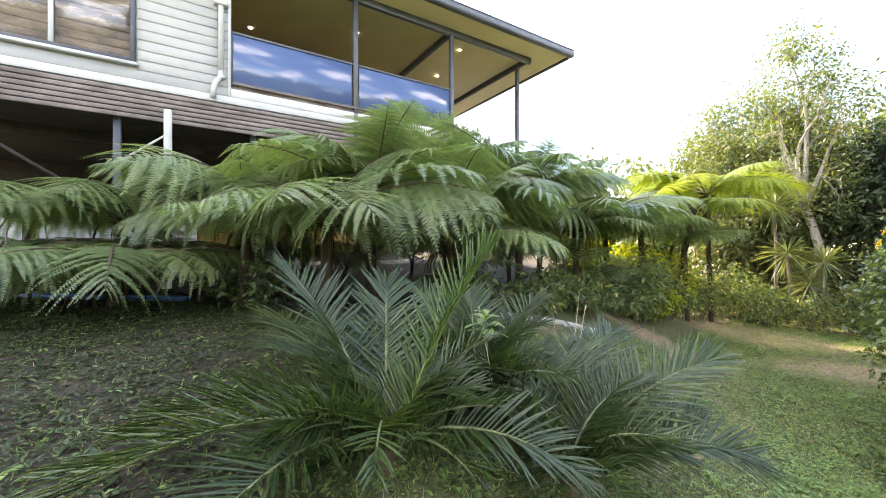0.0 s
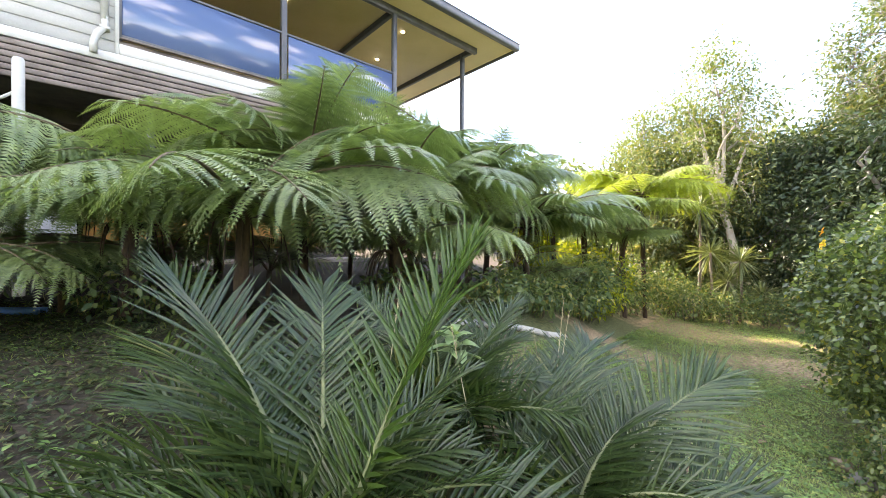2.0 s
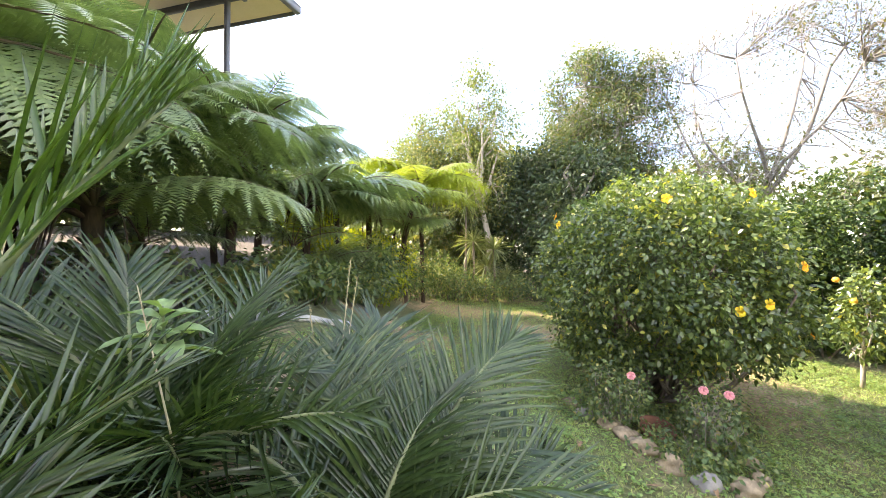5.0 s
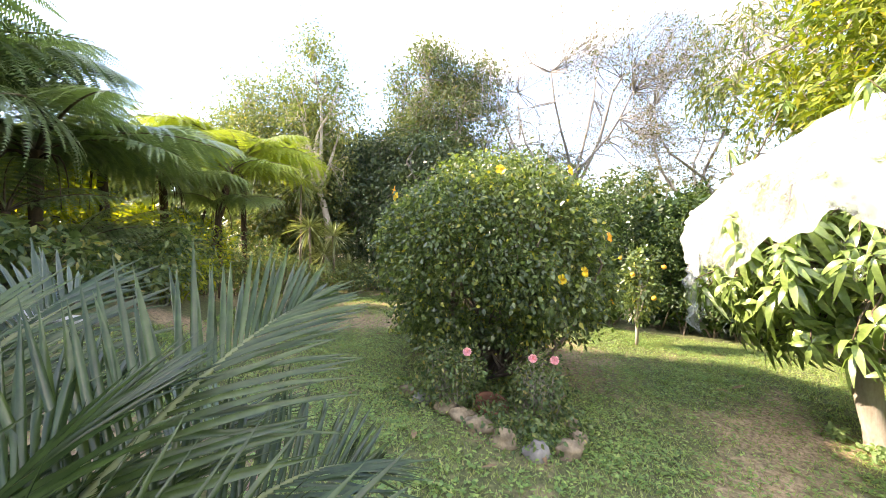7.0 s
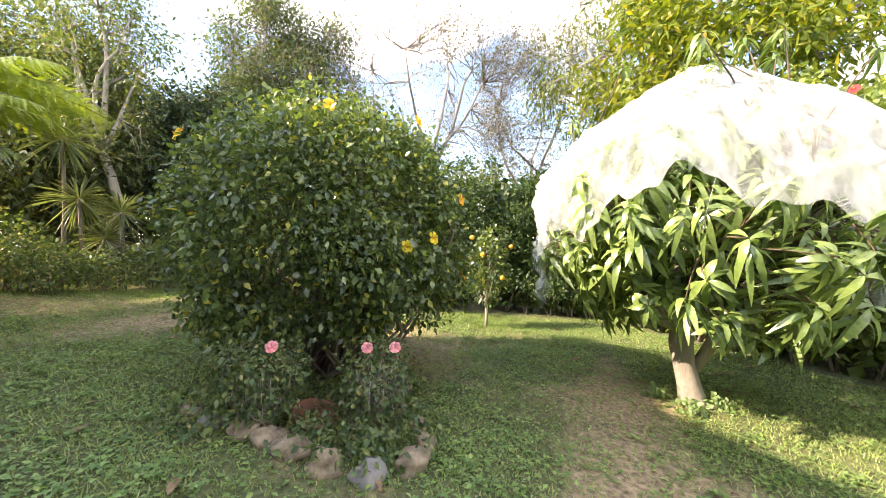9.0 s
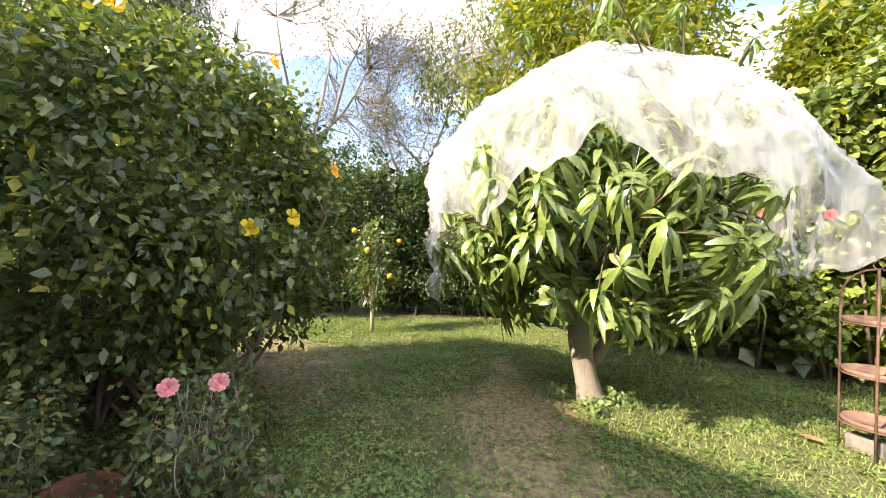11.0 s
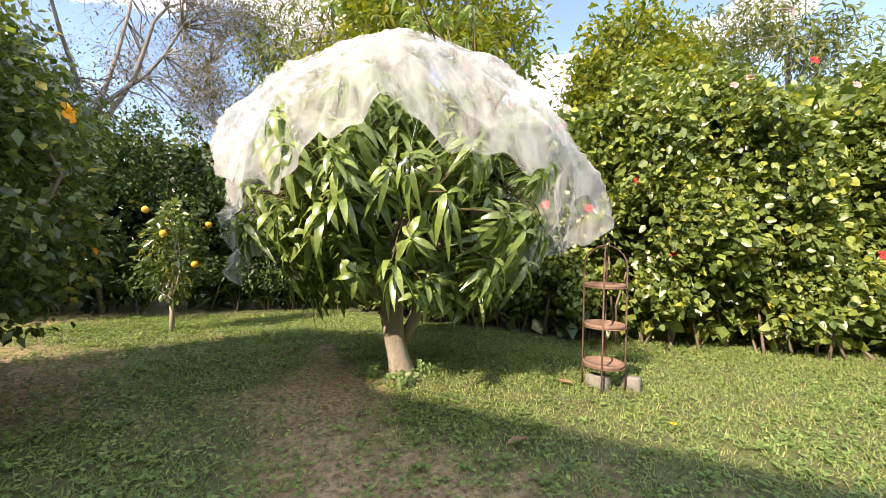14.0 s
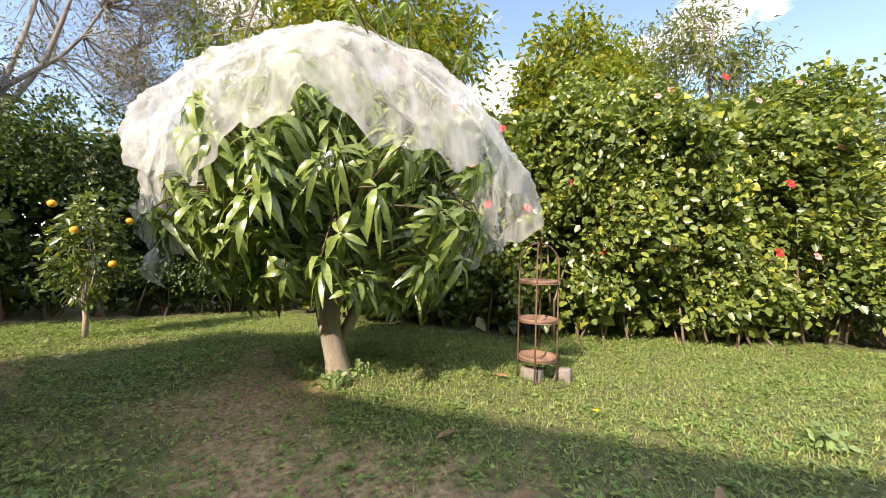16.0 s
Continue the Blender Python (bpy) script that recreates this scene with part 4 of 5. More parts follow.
NET, nn, nl, nb = material("white_netting")
nb.inputs["Base Color"].default_value = (0.9, 0.92, 0.96, 1)
nb.inputs["Roughness"].default_value = 0.6
n_tr = nn.new("ShaderNodeBsdfTransparent")
n_tl = nn.new("ShaderNodeBsdfTranslucent")
n_tl.inputs["Color"].default_value = (0.9, 0.92, 0.96, 1)
n_m1, n_m2 = nn.new("ShaderNodeMixShader"), nn.new("ShaderNodeMixShader")
n_m1.inputs["Fac"].default_value = 0.45
nl.new(nb.outputs["BSDF"], n_m1.inputs[1])
nl.new(n_tl.outputs["BSDF"], n_m1.inputs[2])
n_no = noise_node(nn, nl, 3.2, 4.0, rough=0.6, stretch=(1.7, 1.7, 0.45))
n_fi = noise_node(nn, nl, 240.0, 1.0)
n_rd = nn.new("ShaderNodeMapRange")          # gathered folds lie doubled and look denser
n_rd.inputs["From Min"].default_value, n_rd.inputs["From Max"].default_value = 0.38, 0.68
n_rd.inputs["To Min"].default_value, n_rd.inputs["To Max"].default_value = 0.17, 0.56
nl.new(n_no.outputs["Fac"], n_rd.inputs["Value"])
n_rp = nn.new("ShaderNodeMapRange")
n_rp.inputs["From Min"].default_value, n_rp.inputs["From Max"].default_value = 0.3, 0.7
n_rp.inputs["To Min"].default_value, n_rp.inputs["To Max"].default_value = -0.12, 0.12
nl.new(n_fi.outputs["Fac"], n_rp.inputs["Value"])
n_ad = nn.new("ShaderNodeMath")
nl.new(n_rd.outputs["Result"], n_ad.inputs[0])
nl.new(n_rp.outputs["Result"], n_ad.inputs[1])
nl.new(n_ad.outputs[0], n_m2.inputs["Fac"])
nl.new(n_tr.outputs["BSDF"], n_m2.inputs[1])
nl.new(n_m1.outputs["Shader"], n_m2.inputs[2])
nl.new(n_m2.outputs["Shader"], nn["Material Output"].inputs["Surface"])

# the net hangs over the crown; its hem is high on the lawn side and low at both flanks
FACE = math.atan2(1.5, -3.4)     # the way in which the open side of the net faces
nth, nph = 260, 90
th = np.linspace(-math.pi, math.pi, nth)
HEM = ((-180, -110, -85, -60, -30, 0, 30, 60, 80, 105, 140, 180), (1.05, 1.25, 1.4, 1.12, 0.95, 0.9, 0.92, 1.0, 1.18, 1.24, 1.12, 1.05))   # how far the hem hangs, round the crown
rows_ = []
for t_ in th:
    low = np.interp(math.degrees(t_), HEM[0], HEM[1]) + 0.05 * math.sin(7 * t_) + 0.03 * math.sin(17 * t_ + 1) + 0.015 * math.sin(41 * t_)
    rows_.append(np.linspace(0.0, low * math.pi / 2 * 0.98, nph))
ph = np.array(rows_)
tt = th[:, None] + FACE
t1 = th[:, None]


def crease(a, sharp):
    return (1 - np.abs(np.sin(a))) ** sharp


fold = 0.075 * crease(4.5 * t1 + 1.6 * np.sin(2.1 * ph + t1), 3) * ph + 0.05 * crease(8 * t1 - 2.5 * ph + 1.2 * np.sin(3 * ph), 4) * ph + 0.028 * crease(15 * t1 + 4 * np.sin(2 * ph + 2 * t1), 3) * ph
fold = fold + 0.06 * crease(3.2 * ph + 0.8 * np.sin(2 * t1 + 1), 3) * np.sin(ph) + 0.03 * crease(6.5 * ph + 1.5 * np.sin(3 * t1), 4) - 0.05 + 0.02 * np.sin(9 * t1 + 3 * ph) * ph
rr = 1.03 + 0.75 * fold + 0.03 * np.sin(3 * th[:, None])
shrink = np.where(ph > math.pi / 2, 1 - 0.12 * (ph - math.pi / 2), 1.0)
hx = MR[0] * rr * np.sin(np.minimum(ph, math.pi / 2)) * np.cos(tt) * shrink
hy = MR[1] * rr * np.sin(np.minimum(ph, math.pi / 2)) * np.sin(tt) * shrink
hz = MC[2] + MR[2] * 1.06 * np.where(ph < math.pi / 2, np.cos(ph) * (1 + 0.5 * fold), -(ph - math.pi / 2) * 0.95) + 0.2 * np.exp(-((hx + 0.05) ** 2 + (hy - 0.15) ** 2) * 4) - 0.14 * np.clip(-0.63 * hx - 0.78 * hy, 0, 2)
nv = np.stack([hx, hy, hz], -1).reshape(-1, 3)
a_, b_ = np.meshgrid(np.arange(nth - 1), np.arange(nph - 1), indexing="ij")
q_ = (a_ * nph + b_).ravel()
nf = np.vstack([np.stack([q_, q_ + 1, q_ + nph + 1], 1), np.stack([q_, q_ + nph + 1, q_ + nph], 1)])
net = new("bird_net", mesh_np("bird_net", nv, nf, True))
net.data.materials.append(NET)
net.location = mango.location + Vector((-0.09, -0.12, 0.0))
tagged(net, "white fine bird net draped over the mango crown", "net")

DISC, _n, _l, _b = material("iridescent_disc")
_b.inputs["Base Color"].default_value, _b.inputs["Metallic"].default_value, _b.inputs["Roughness"].default_value = (0.7, 0.74, 0.72, 1), 1.0, 0.12
for place in ((4.28, 0.2, 1.7), (5.25, 0.68, 1.9)):
    dsc = thing("hanging_disc", place, "shiny compact disc hung as a bird scarer", "disc", "discs in the mango tree")
    s = Soup()
    ang = np.arange(24) / 24 * 2 * np.pi
    v = np.vstack([np.stack([r * np.cos(ang), np.full(24, y_), r * np.sin(ang)], 1) for r, y_ in ((0.0075, -0.0006), (0.06, -0.0006), (0.06, 0.0006), (0.0075, 0.0006))])
    f = []
    for k in range(4):
        for i in range(24):
            p, q, r_, s_ = k * 24 + i, k * 24 + (i + 1) % 24, ((k + 1) % 4) * 24 + (i + 1) % 24, ((k + 1) % 4) * 24 + i
            f += [(p, q, r_), (p, r_, s_)]
    s.add(v, f)
    d_ob = part("disc", s, DISC, dsc)
    dsc.rotation_euler = (0.15, 0.1, -0.9)
    part("string", Soup().tube([(0, 0, 0.055), (0.01, 0, 0.3)], 0.0012, 4), TRIM_WHITE, dsc)

# ---- three-tier plant stand ----
RUST = mat_surface("rusted_iron", (0.08, 0.05, 0.038), (0.24, 0.15, 0.1), 0.8, 20.0, 90.0, 0.4)
TERRA = mat_surface("terracotta", (0.15, 0.085, 0.06), (0.3, 0.19, 0.14), 0.85, 9.0, 70.0, 0.2)
STONE = mat_surface("garden_stone", (0.1, 0.077, 0.05), (0.4, 0.315, 0.21), 0.92, 7.0, 35.0, 0.9)
STONE_GREY = mat_surface("grey_stone", (0.13, 0.12, 0.11), (0.32, 0.3, 0.27), 0.9, 6.0, 40.0, 0.6)
TERRA_RED = mat_surface("red_terracotta", (0.1, 0.042, 0.025), (0.22, 0.1, 0.06), 0.9, 9.0, 70.0, 0.3)
SX, SY = 4.6, -2.07
stand = thing("plant_stand", (SX, SY, gz(SX, SY)), "rusty three-tier iron plant stand with round trays", "plant stand")
for i in range(4):
    a = i * math.pi / 2 + 0.55
    x_, y_ = 0.185 * math.cos(a), 0.185 * math.sin(a)
    pts = [(x_, y_, -0.03), (x_, y_, 0.6), (x_, y_, 1.12)]
    for k in range(1, 6):
        g = k / 5 * math.pi / 2
        pts.append((x_ * math.cos(g), y_ * math.cos(g), 1.12 + 0.21 * math.sin(g)))
    part("leg", Soup().tube(pts, 0.0085, 6), RUST, stand, smooth=True)
ring = Soup().tube([(0.03 * math.cos(g), 0, 1.36 + 0.03 * math.sin(g)) for g in np.linspace(0, 2 * math.pi, 13)], 0.005, 5)
part("finial", ring, RUST, stand)


def lathe(profile, n=28):
    s = Soup()
    ang = np.arange(n) / n * 2 * np.pi
    v = np.vstack([np.stack([r * np.cos(ang), r * np.sin(ang), np.full(n, z)], 1) for r, z in profile])
    f = []
    for k in range(len(profile) - 1):
        for i in range(n):
            p, q = k * n + i, k * n + (i + 1) % n
            f += [(p, q, q + n), (p, q + n, p + n)]
    return s.add(v, f)


TRAY = [(0.001, 0.0), (0.15, 0.0), (0.178, 0.012), (0.182, 0.045), (0.172, 0.047), (0.165, 0.018), (0.001, 0.014)]
for z_ in (0.2, 0.56, 0.93):
    o = part("tray", lathe([(r, z + z_) for r, z in TRAY]), TERRA, stand, "round terracotta tray", True)
    part("hoop", Soup().tube([(0.187 * math.cos(g), 0.187 * math.sin(g), z_ + 0.01) for g in np.linspace(0, 2 * math.pi, 25)], 0.006, 5), RUST, stand)


def rock(name, place, size, mat, label, seed, group="", category="rock"):
    r = np.random.default_rng(seed)
    bm = bmesh.new()
    bmesh.ops.create_icosphere(bm, subdivisions=3, radius=1)
    off = r.uniform(0, 50, 3)
    for v in bm.verts:
        n_ = noise.noise(v.co * 1.1 + Vector(off)) * 0.5 + noise.noise(v.co * 2.6 + Vector(off)) * 0.22 + noise.noise(v.co * 7 + Vector(off)) * 0.07
        v.co *= 1 + n_
        v.co = Vector((v.co.x * size[0], v.co.y * size[1], max(v.co.z, -0.6) * size[2]))
    bmesh.ops.triangulate(bm, faces=bm.faces[:])
    me = bpy.data.meshes.new(name)
    bm.to_mesh(me)
    bm.free()
    me.polygons.foreach_set("use_smooth", np.ones(len(me.polygons), bool))
    me.materials.append(mat)
    o = new(name, me)
    o.location = place
    o.rotation_euler = (0, 0, r.uniform(0, 6))
    return tagged(o, label, category, group)


for x_, y_, w_, t_ in ((SX - 0.16, SY - 0.2, 0.08, 0.5), (SX + 0.02, SY + 0.04, 0.1, 0.2)):
    bz = gz(x_, y_)
    blk = part("concrete_block", box(Soup(), (-w_, -w_ * 0.6, -0.03), (w_, w_ * 0.6, 0.12), None, 0.012), STONE_GREY)
    blk.matrix_basis = pose(x_, y_, bz, 0, 3, 40 * t_)
    tagged(blk, "pale weathered concrete block under the plant stand", "block", "blocks by the plant stand")

# ---- hibiscus bush and its flower bed ----
def petal_mesh(name, mats, r=0.06, core=True):
    """A hibiscus flower facing +z: five broad ruffled petals round a stamen column."""
    s = Soup()
    for i in range(5):
        a = i * 2 * math.pi / 5
        d, e = np.array([math.cos(a), math.sin(a), 0]), np.array([-math.sin(a), math.cos(a), 0])
        vs = []
        for u, w, h in ((0.03, 0.08, 0.0), (0.4, 0.32, 0.3), (0.8, 0.5, 0.42), (1.05, 0.28, 0.25)):
            for k in (-1, 0, 1):
                vs.append(r * (d * u + e * w * k + np.array([0, 0, h + 0.06 * k + (0.05 if k else 0)])))
        f = []
        for q in range(3):
            b0 = q * 3
            f += [(b0, b0 + 1, b0 + 4), (b0, b0 + 4, b0 + 3), (b0 + 1, b0 + 2, b0 + 5), (b0 + 1, b0 + 5, b0 + 4)]
        s.add(vs, f)
    n0 = sum(len(q) for q in s.f)
    s.tube([(0, 0, 0), (0, 0, r * 0.5), (r * 0.1, 0, r * 0.95)], [r * 0.06, r * 0.05, r * 0.09], 5)
    me = s.mesh(name, True)
    for m in mats:
        me.materials.append(m)
    idx = np.zeros(len(me.polygons), np.int32)
    idx[n0:] = 1
    me.polygons.foreach_set("material_index", idx)
    return me


def mat_petal(name, c):
    return mat_leaf(name, greens(c, tuple(min(1, x * 1.15) for x in c), tuple(x * 0.9 for x in c), c), 0.55, 0.4, warm=(1.1, 1.05, 1.0), spec=0.3)


P_ORANGE, P_YELLOW, P_RED, P_PINK = mat_petal("orange_petal", (0.85, 0.4, 0.03)), mat_petal("yellow_petal", (0.88, 0.62, 0.05)), mat_petal("red_petal", (0.72, 0.05, 0.06)), mat_petal("pink_petal", (0.85, 0.42, 0.44))
F_ORANGE, F_YELLOW = petal_mesh("orange_flower", (P_ORANGE, P_YELLOW), 0.055), petal_mesh("yellow_flower", (P_YELLOW, P_ORANGE), 0.055)
F_RED, F_PINK = petal_mesh("red_flower", (P_RED, P_YELLOW), 0.058), petal_mesh("pink_flower", (P_PINK, P_YELLOW), 0.05)


def rose_mesh(name, mat, r=0.04):
    """A double flower: three whorls of cupped petals."""
    s = Soup()
    for n_, k, h in ((6, 1.0, 0.25), (5, 0.75, 0.5), (4, 0.45, 0.75)):
        for i in range(n_):
            g = i * 2 * math.pi / n_ + k * 3
            d, e = np.array([math.cos(g), math.sin(g), 0]), np.array([-math.sin(g), math.cos(g), 0])
            vs = []
            for u, w, z in ((0.05, 0.1, 0.0), (0.55, 0.5, h * 0.7), (1.0, 0.35, h + 0.1)):
                for q in (-1, 0, 1):
                    vs.append(r * (d * u * k + e * w * q * k + np.array([0, 0, z - 0.12 * abs(q)])))
            s.add(vs, [(0, 1, 4), (0, 4, 3), (1, 2, 5), (1, 5, 4), (3, 4, 7), (3, 7, 6), (4, 5, 8), (4, 8, 7)])
    me = s.mesh(name, True)
    me.materials.append(mat)
    return me


F_ROSE = rose_mesh("rose_flower", P_PINK, 0.04)


def flower(parent, mesh, place, face, size=1.0, label=""):
    o = new("flower", mesh)
    o.parent = parent
    o.matrix_basis = Matrix.LocRotScale(Vector(place) - parent.location, Vector(face).to_track_quat('Z', 'Y'), (size, size, size))
    if label:
        o["label"] = label
    return o


BX, BY = 5.85, 3.32
bush = shrub("hibiscus_bush", (BX, BY, gz(BX, BY)), 1.64, (1.7, 1.86, 1.55), LEAF_BUSH, "large rounded hibiscus bush with orange and yellow flowers", 62000, 0.062, 80, 0.64, 30, 0.3, 0.45, "bush", seed=21, stem_r=0.022, lobes=230, lite=True, spread=0.3, bare=0.48)
for x_, y_, z_, m_ in ((4.85, 2.27, 1.53, F_YELLOW), (5.0, 2.08, 1.6, F_YELLOW), (5.26, 1.75, 1.96, F_ORANGE), (5.27, 4.21, 2.4, F_ORANGE), (4.92, 2.91, 2.53, F_YELLOW), (5.4, 2.2, 2.75, F_ORANGE), (5.9, 1.75, 1.2, F_ORANGE), (4.9, 4.0, 2.3, F_YELLOW)):
    fd = np.array([x_ - BX, y_ - BY, z_ - 1.64 - bush.location.z]) / np.array([1.7, 1.86, 1.55])
    x_, y_, z_ = np.array([BX, BY, 1.64 + bush.location.z]) + unit(fd) * 0.9 * np.array([1.7, 1.86, 1.55])
    flower(bush, m_, (x_, y_, z_), (x_ - BX, y_ - BY - 0.2, 0.35), 1.0, "orange hibiscus flower" if m_ is F_ORANGE else "yellow hibiscus flower")

rose = shrub("rose_bush", (4.5, 3.25, gz(4.5, 3.25)), 0.36, (0.45, 0.45, 0.38), LEAF_BED, "straggly rose bush with pink flowers and bare stems", 2600, 0.042, 130, 0.6, 8, 0.4, 0.3, "bush", seed=22, bark=BARK_PALE, stem_r=0.006)
rose_b = shrub("rose_bush", (4.7, 2.4, gz(4.7, 2.4)), 0.36, (0.48, 0.42, 0.38), LEAF_BED, "straggly rose bush with pink flowers and bare stems", 1500, 0.042, 170, 0.6, 8, 0.4, 0.3, "bush", seed=23, bark=BARK_PALE, stem_r=0.006)
for x_, y_, z_, par in ((4.0, 2.86, 0.87, rose), (4.27, 2.33, 0.82, rose_b), (4.28, 2.14, 0.83, rose_b)):
    flower(par, F_ROSE, (x_, y_, z_), (-0.8, -0.2, 0.6), 1.0, "pink double flower")
for i, (x_, y_, r_) in enumerate(((4.39, 3.53, 0.12), (4.3, 3.22, 0.13), (4.22, 3.0, 0.12), (4.1, 2.77, 0.14), (4.0, 2.52, 0.13), (4.0, 2.22, 0.13), (4.2, 1.99, 0.14), (4.5, 1.95, 0.1), (4.75, 2.05, 0.1), (4.5, 3.8, 0.1))):
    rock("edging_stone", (x_, y_, gz(x_, y_) + r_ * 0.25), (r_ * 0.95, r_ * 0.75, r_ * 0.62), STONE if i % 5 else STONE_GREY, "rough brown stone edging the flower bed", 30 + i, "stones round the flower bed")
pot_ = thing("terracotta_pot", (4.6, 2.86, gz(4.6, 2.86) - 0.08), "broken terracotta pot lying among the roses", "pot")
part("bowl", lathe([(0.001, 0.0), (0.13, 0.0), (0.17, 0.16), (0.185, 0.165), (0.185, 0.2), (0.165, 0.2), (0.155, 0.17), (0.12, 0.03), (0.001, 0.03)]), TERRA_RED, pot_, smooth=True)
pot_.rotation_euler = (0.22, -0.12, 0)
for i, (x_, y_, c_) in enumerate(((5.0, 2.75, 700), (4.9, 3.3, 700), (5.3, 2.4, 500), (4.2, 2.35, 400), (4.4, 3.6, 500), (4.3, 2.6, 500), (4.55, 2.15, 500))):
    shrub("ground_cover", (x_, y_, gz(x_, y_)), 0.1, (0.5, 0.45, 0.18), LEAF_BED, "low leafy ground cover in the flower bed", c_, 0.046, 6, 0.6, 8, 0.3, 0.2, "plant", "ground cover in the flower bed", seed=40 + i, stem_r=0.004)

# ---- small citrus tree ----
FRUIT = mat_surface("orange_fruit", (0.75, 0.3, 0.03), (0.85, 0.45, 0.05), 0.45, 6.0, 120.0, 0.15)
CX, CY = 8.9, 1.45
citrus = shrub("citrus_tree", (CX, CY, gz(CX, CY)), 1.2, (0.46, 0.46, 0.85), LEAF_BUSH, "small citrus tree with orange fruit and a thin pale stem", 1500, 0.085, 12, 0.5, 10, 0.35, 0.3, "tree", seed=24, bark=BARK_PALE, stem_r=0.014, stem_from=0.5)
part("trunk", Soup().tube([(0, 0, -0.1), (0.02, 0, 0.25), (0, 0.03, 0.6)], [0.035, 0.03, 0.025], 8), BARK_PALE, citrus, smooth=True)
for x_, y_, z_ in ((-0.4, 0.1, 1.35), (-0.38, -0.25, 0.95), (-0.3, 0.3, 1.65), (-0.2, -0.4, 1.5)):
    bmf = bmesh.new()
    bmesh.ops.create_uvsphere(bmf, u_segments=12, v_segments=8, radius=0.045)
    bmesh.ops.triangulate(bmf, faces=bmf.faces[:])
    mf = bpy.data.meshes.new("fruit")
    bmf.to_mesh(mf)
    bmf.free()
    mf.polygons.foreach_set("use_smooth", np.ones(len(mf.polygons), bool))
    of = part("fruit", mf, FRUIT, citrus, "orange citrus fruit")
    of.location = (x_, y_, z_)


# ---- hedges ----
def hedge(name, line, height, thick, mat, label, density, leaf, seed, aspect=0.65, wave=0.35, stems=20, low=0.15, flowers=()):
    """A tall hedge along a line; the side to the left of the line is its face."""
    global rng
    keep, rng = rng, np.random.default_rng(seed)
    line = np.asarray(line, float)
    seg = np.linalg.norm(np.diff(line, axis=0), axis=1)
    cum = np.concatenate([[0], np.cumsum(seg)])
    n = int(density * cum[-1] * height)
    t = thing(name, (line[0, 0], line[0, 1], gz(*line[0])), label, "hedge")
    off = np.array(t.location)

    def along(s):
        x_, y_ = np.interp(s, cum, line[:, 0]), np.interp(s, cum, line[:, 1])
        i = np.clip(np.searchsorted(cum, s, side="right") - 1, 0, len(seg) - 1)
        d = (line[1:] - line[:-1])[i] / seg[i][:, None]
        return np.stack([x_, y_], 1), np.stack([-d[:, 1], d[:, 0]], 1)
    nc = int(9 * cum[-1] * height)
    cs, cu = rng.uniform(0, cum[-1], nc), low + (1 - low) * rng.random(nc)
    co = wave * (0.5 * np.sin(1.9 * cs + 2.2 * cu) + 0.4 * np.sin(4.3 * cs - 5 * cu + seed)) * 0.6 - rng.random(nc) ** 2 * 0.5 + 0.12 * rng.normal(size=nc)
    which = rng.integers(0, nc, n)
    s = np.clip(cs[which] + rng.normal(size=n) * 0.13, 0, cum[-1])
    u = np.clip(cu[which] + rng.normal(size=n) * 0.12 / height, low * 0.4, 1.08)
    base, nor = along(s)
    top_h = height * (1 + 0.07 * np.sin(1.9 * s + seed) + 0.05 * np.sin(4.7 * s))
    roundoff = thick * np.clip((u - 0.72) / 0.28, 0, 1) ** 2 * 0.8
    o = co[which] + rng.normal(size=n) * 0.11 - roundoff
    p = np.concatenate([base + nor * o[:, None], (u * top_h)[:, None] + rng.normal(size=(n, 1)) * 0.06], 1)
    p[:, 2] += ground_z(p[:, 0], p[:, 1])
    outw = unit(np.concatenate([nor * (1 - 0.8 * np.clip((u - 0.75) / 0.25, 0, 1))[:, None], (np.clip((u - 0.7) / 0.3, 0, 1) + 0.15)[:, None]], 1))
    ls = Soup()
    leaf_mass(ls, p - off, outw, leaf, aspect, lite=leaf > 0.11 or leaf < 0.08)
    m_ = n // 2
    s2, u2 = rng.uniform(0, cum[-1], m_), rng.uniform(0.04, 0.9, m_)
    b2, n2 = along(s2)
    p2 = np.concatenate([b2 - n2 * rng.uniform(0.35, 0.35 + thick, m_)[:, None], (u2 * height)[:, None]], 1)
    p2[:, 2] += ground_z(p2[:, 0], p2[:, 1])
    leaf_mass(ls, p2 - off, np.concatenate([n2, np.full((m_, 1), 0.3)], 1), leaf * 2.1, 0.85, lite=True)
    part("foliage", ls, mat, t)
    wd = Soup()
    for q in np.linspace(0.2, cum[-1] - 0.2, stems):
        b0, n0 = along(np.array([q]))
        b0, n0 = b0[0], n0[0]
        for _ in range(3):
            a = np.array([*(b0 - n0 * rng.uniform(0.25, 0.6)), 0])
            a[2] = gz(a[0], a[1]) - 0.1
            e = np.array([*(b0 - n0 * rng.uniform(0.6, 1.1) + rng.normal(size=2) * 0.25), 0])
            e[2] = a[2] + height * rng.uniform(0.4, 0.75)
            wd.tube(limb_path(a, e, 0.06, 5) - off, np.linspace(0.022, 0.008, 5), 5)
    part("stem", wd, BARK, t, smooth=True)
    for s_, u_, mesh_, lb in flowers:
        b0, n0 = along(np.array([s_]))
        x_, y_ = b0[0] + n0[0] * (0.2 - 0.5 * max(0, u_ - 0.8) / 0.2 * thick)
        flower(t, mesh_, (x_, y_, gz(x_, y_) + u_ * height), (n0[0][0], n0[0][1], 0.4), 1.0, lb)
    rng = keep
    return t


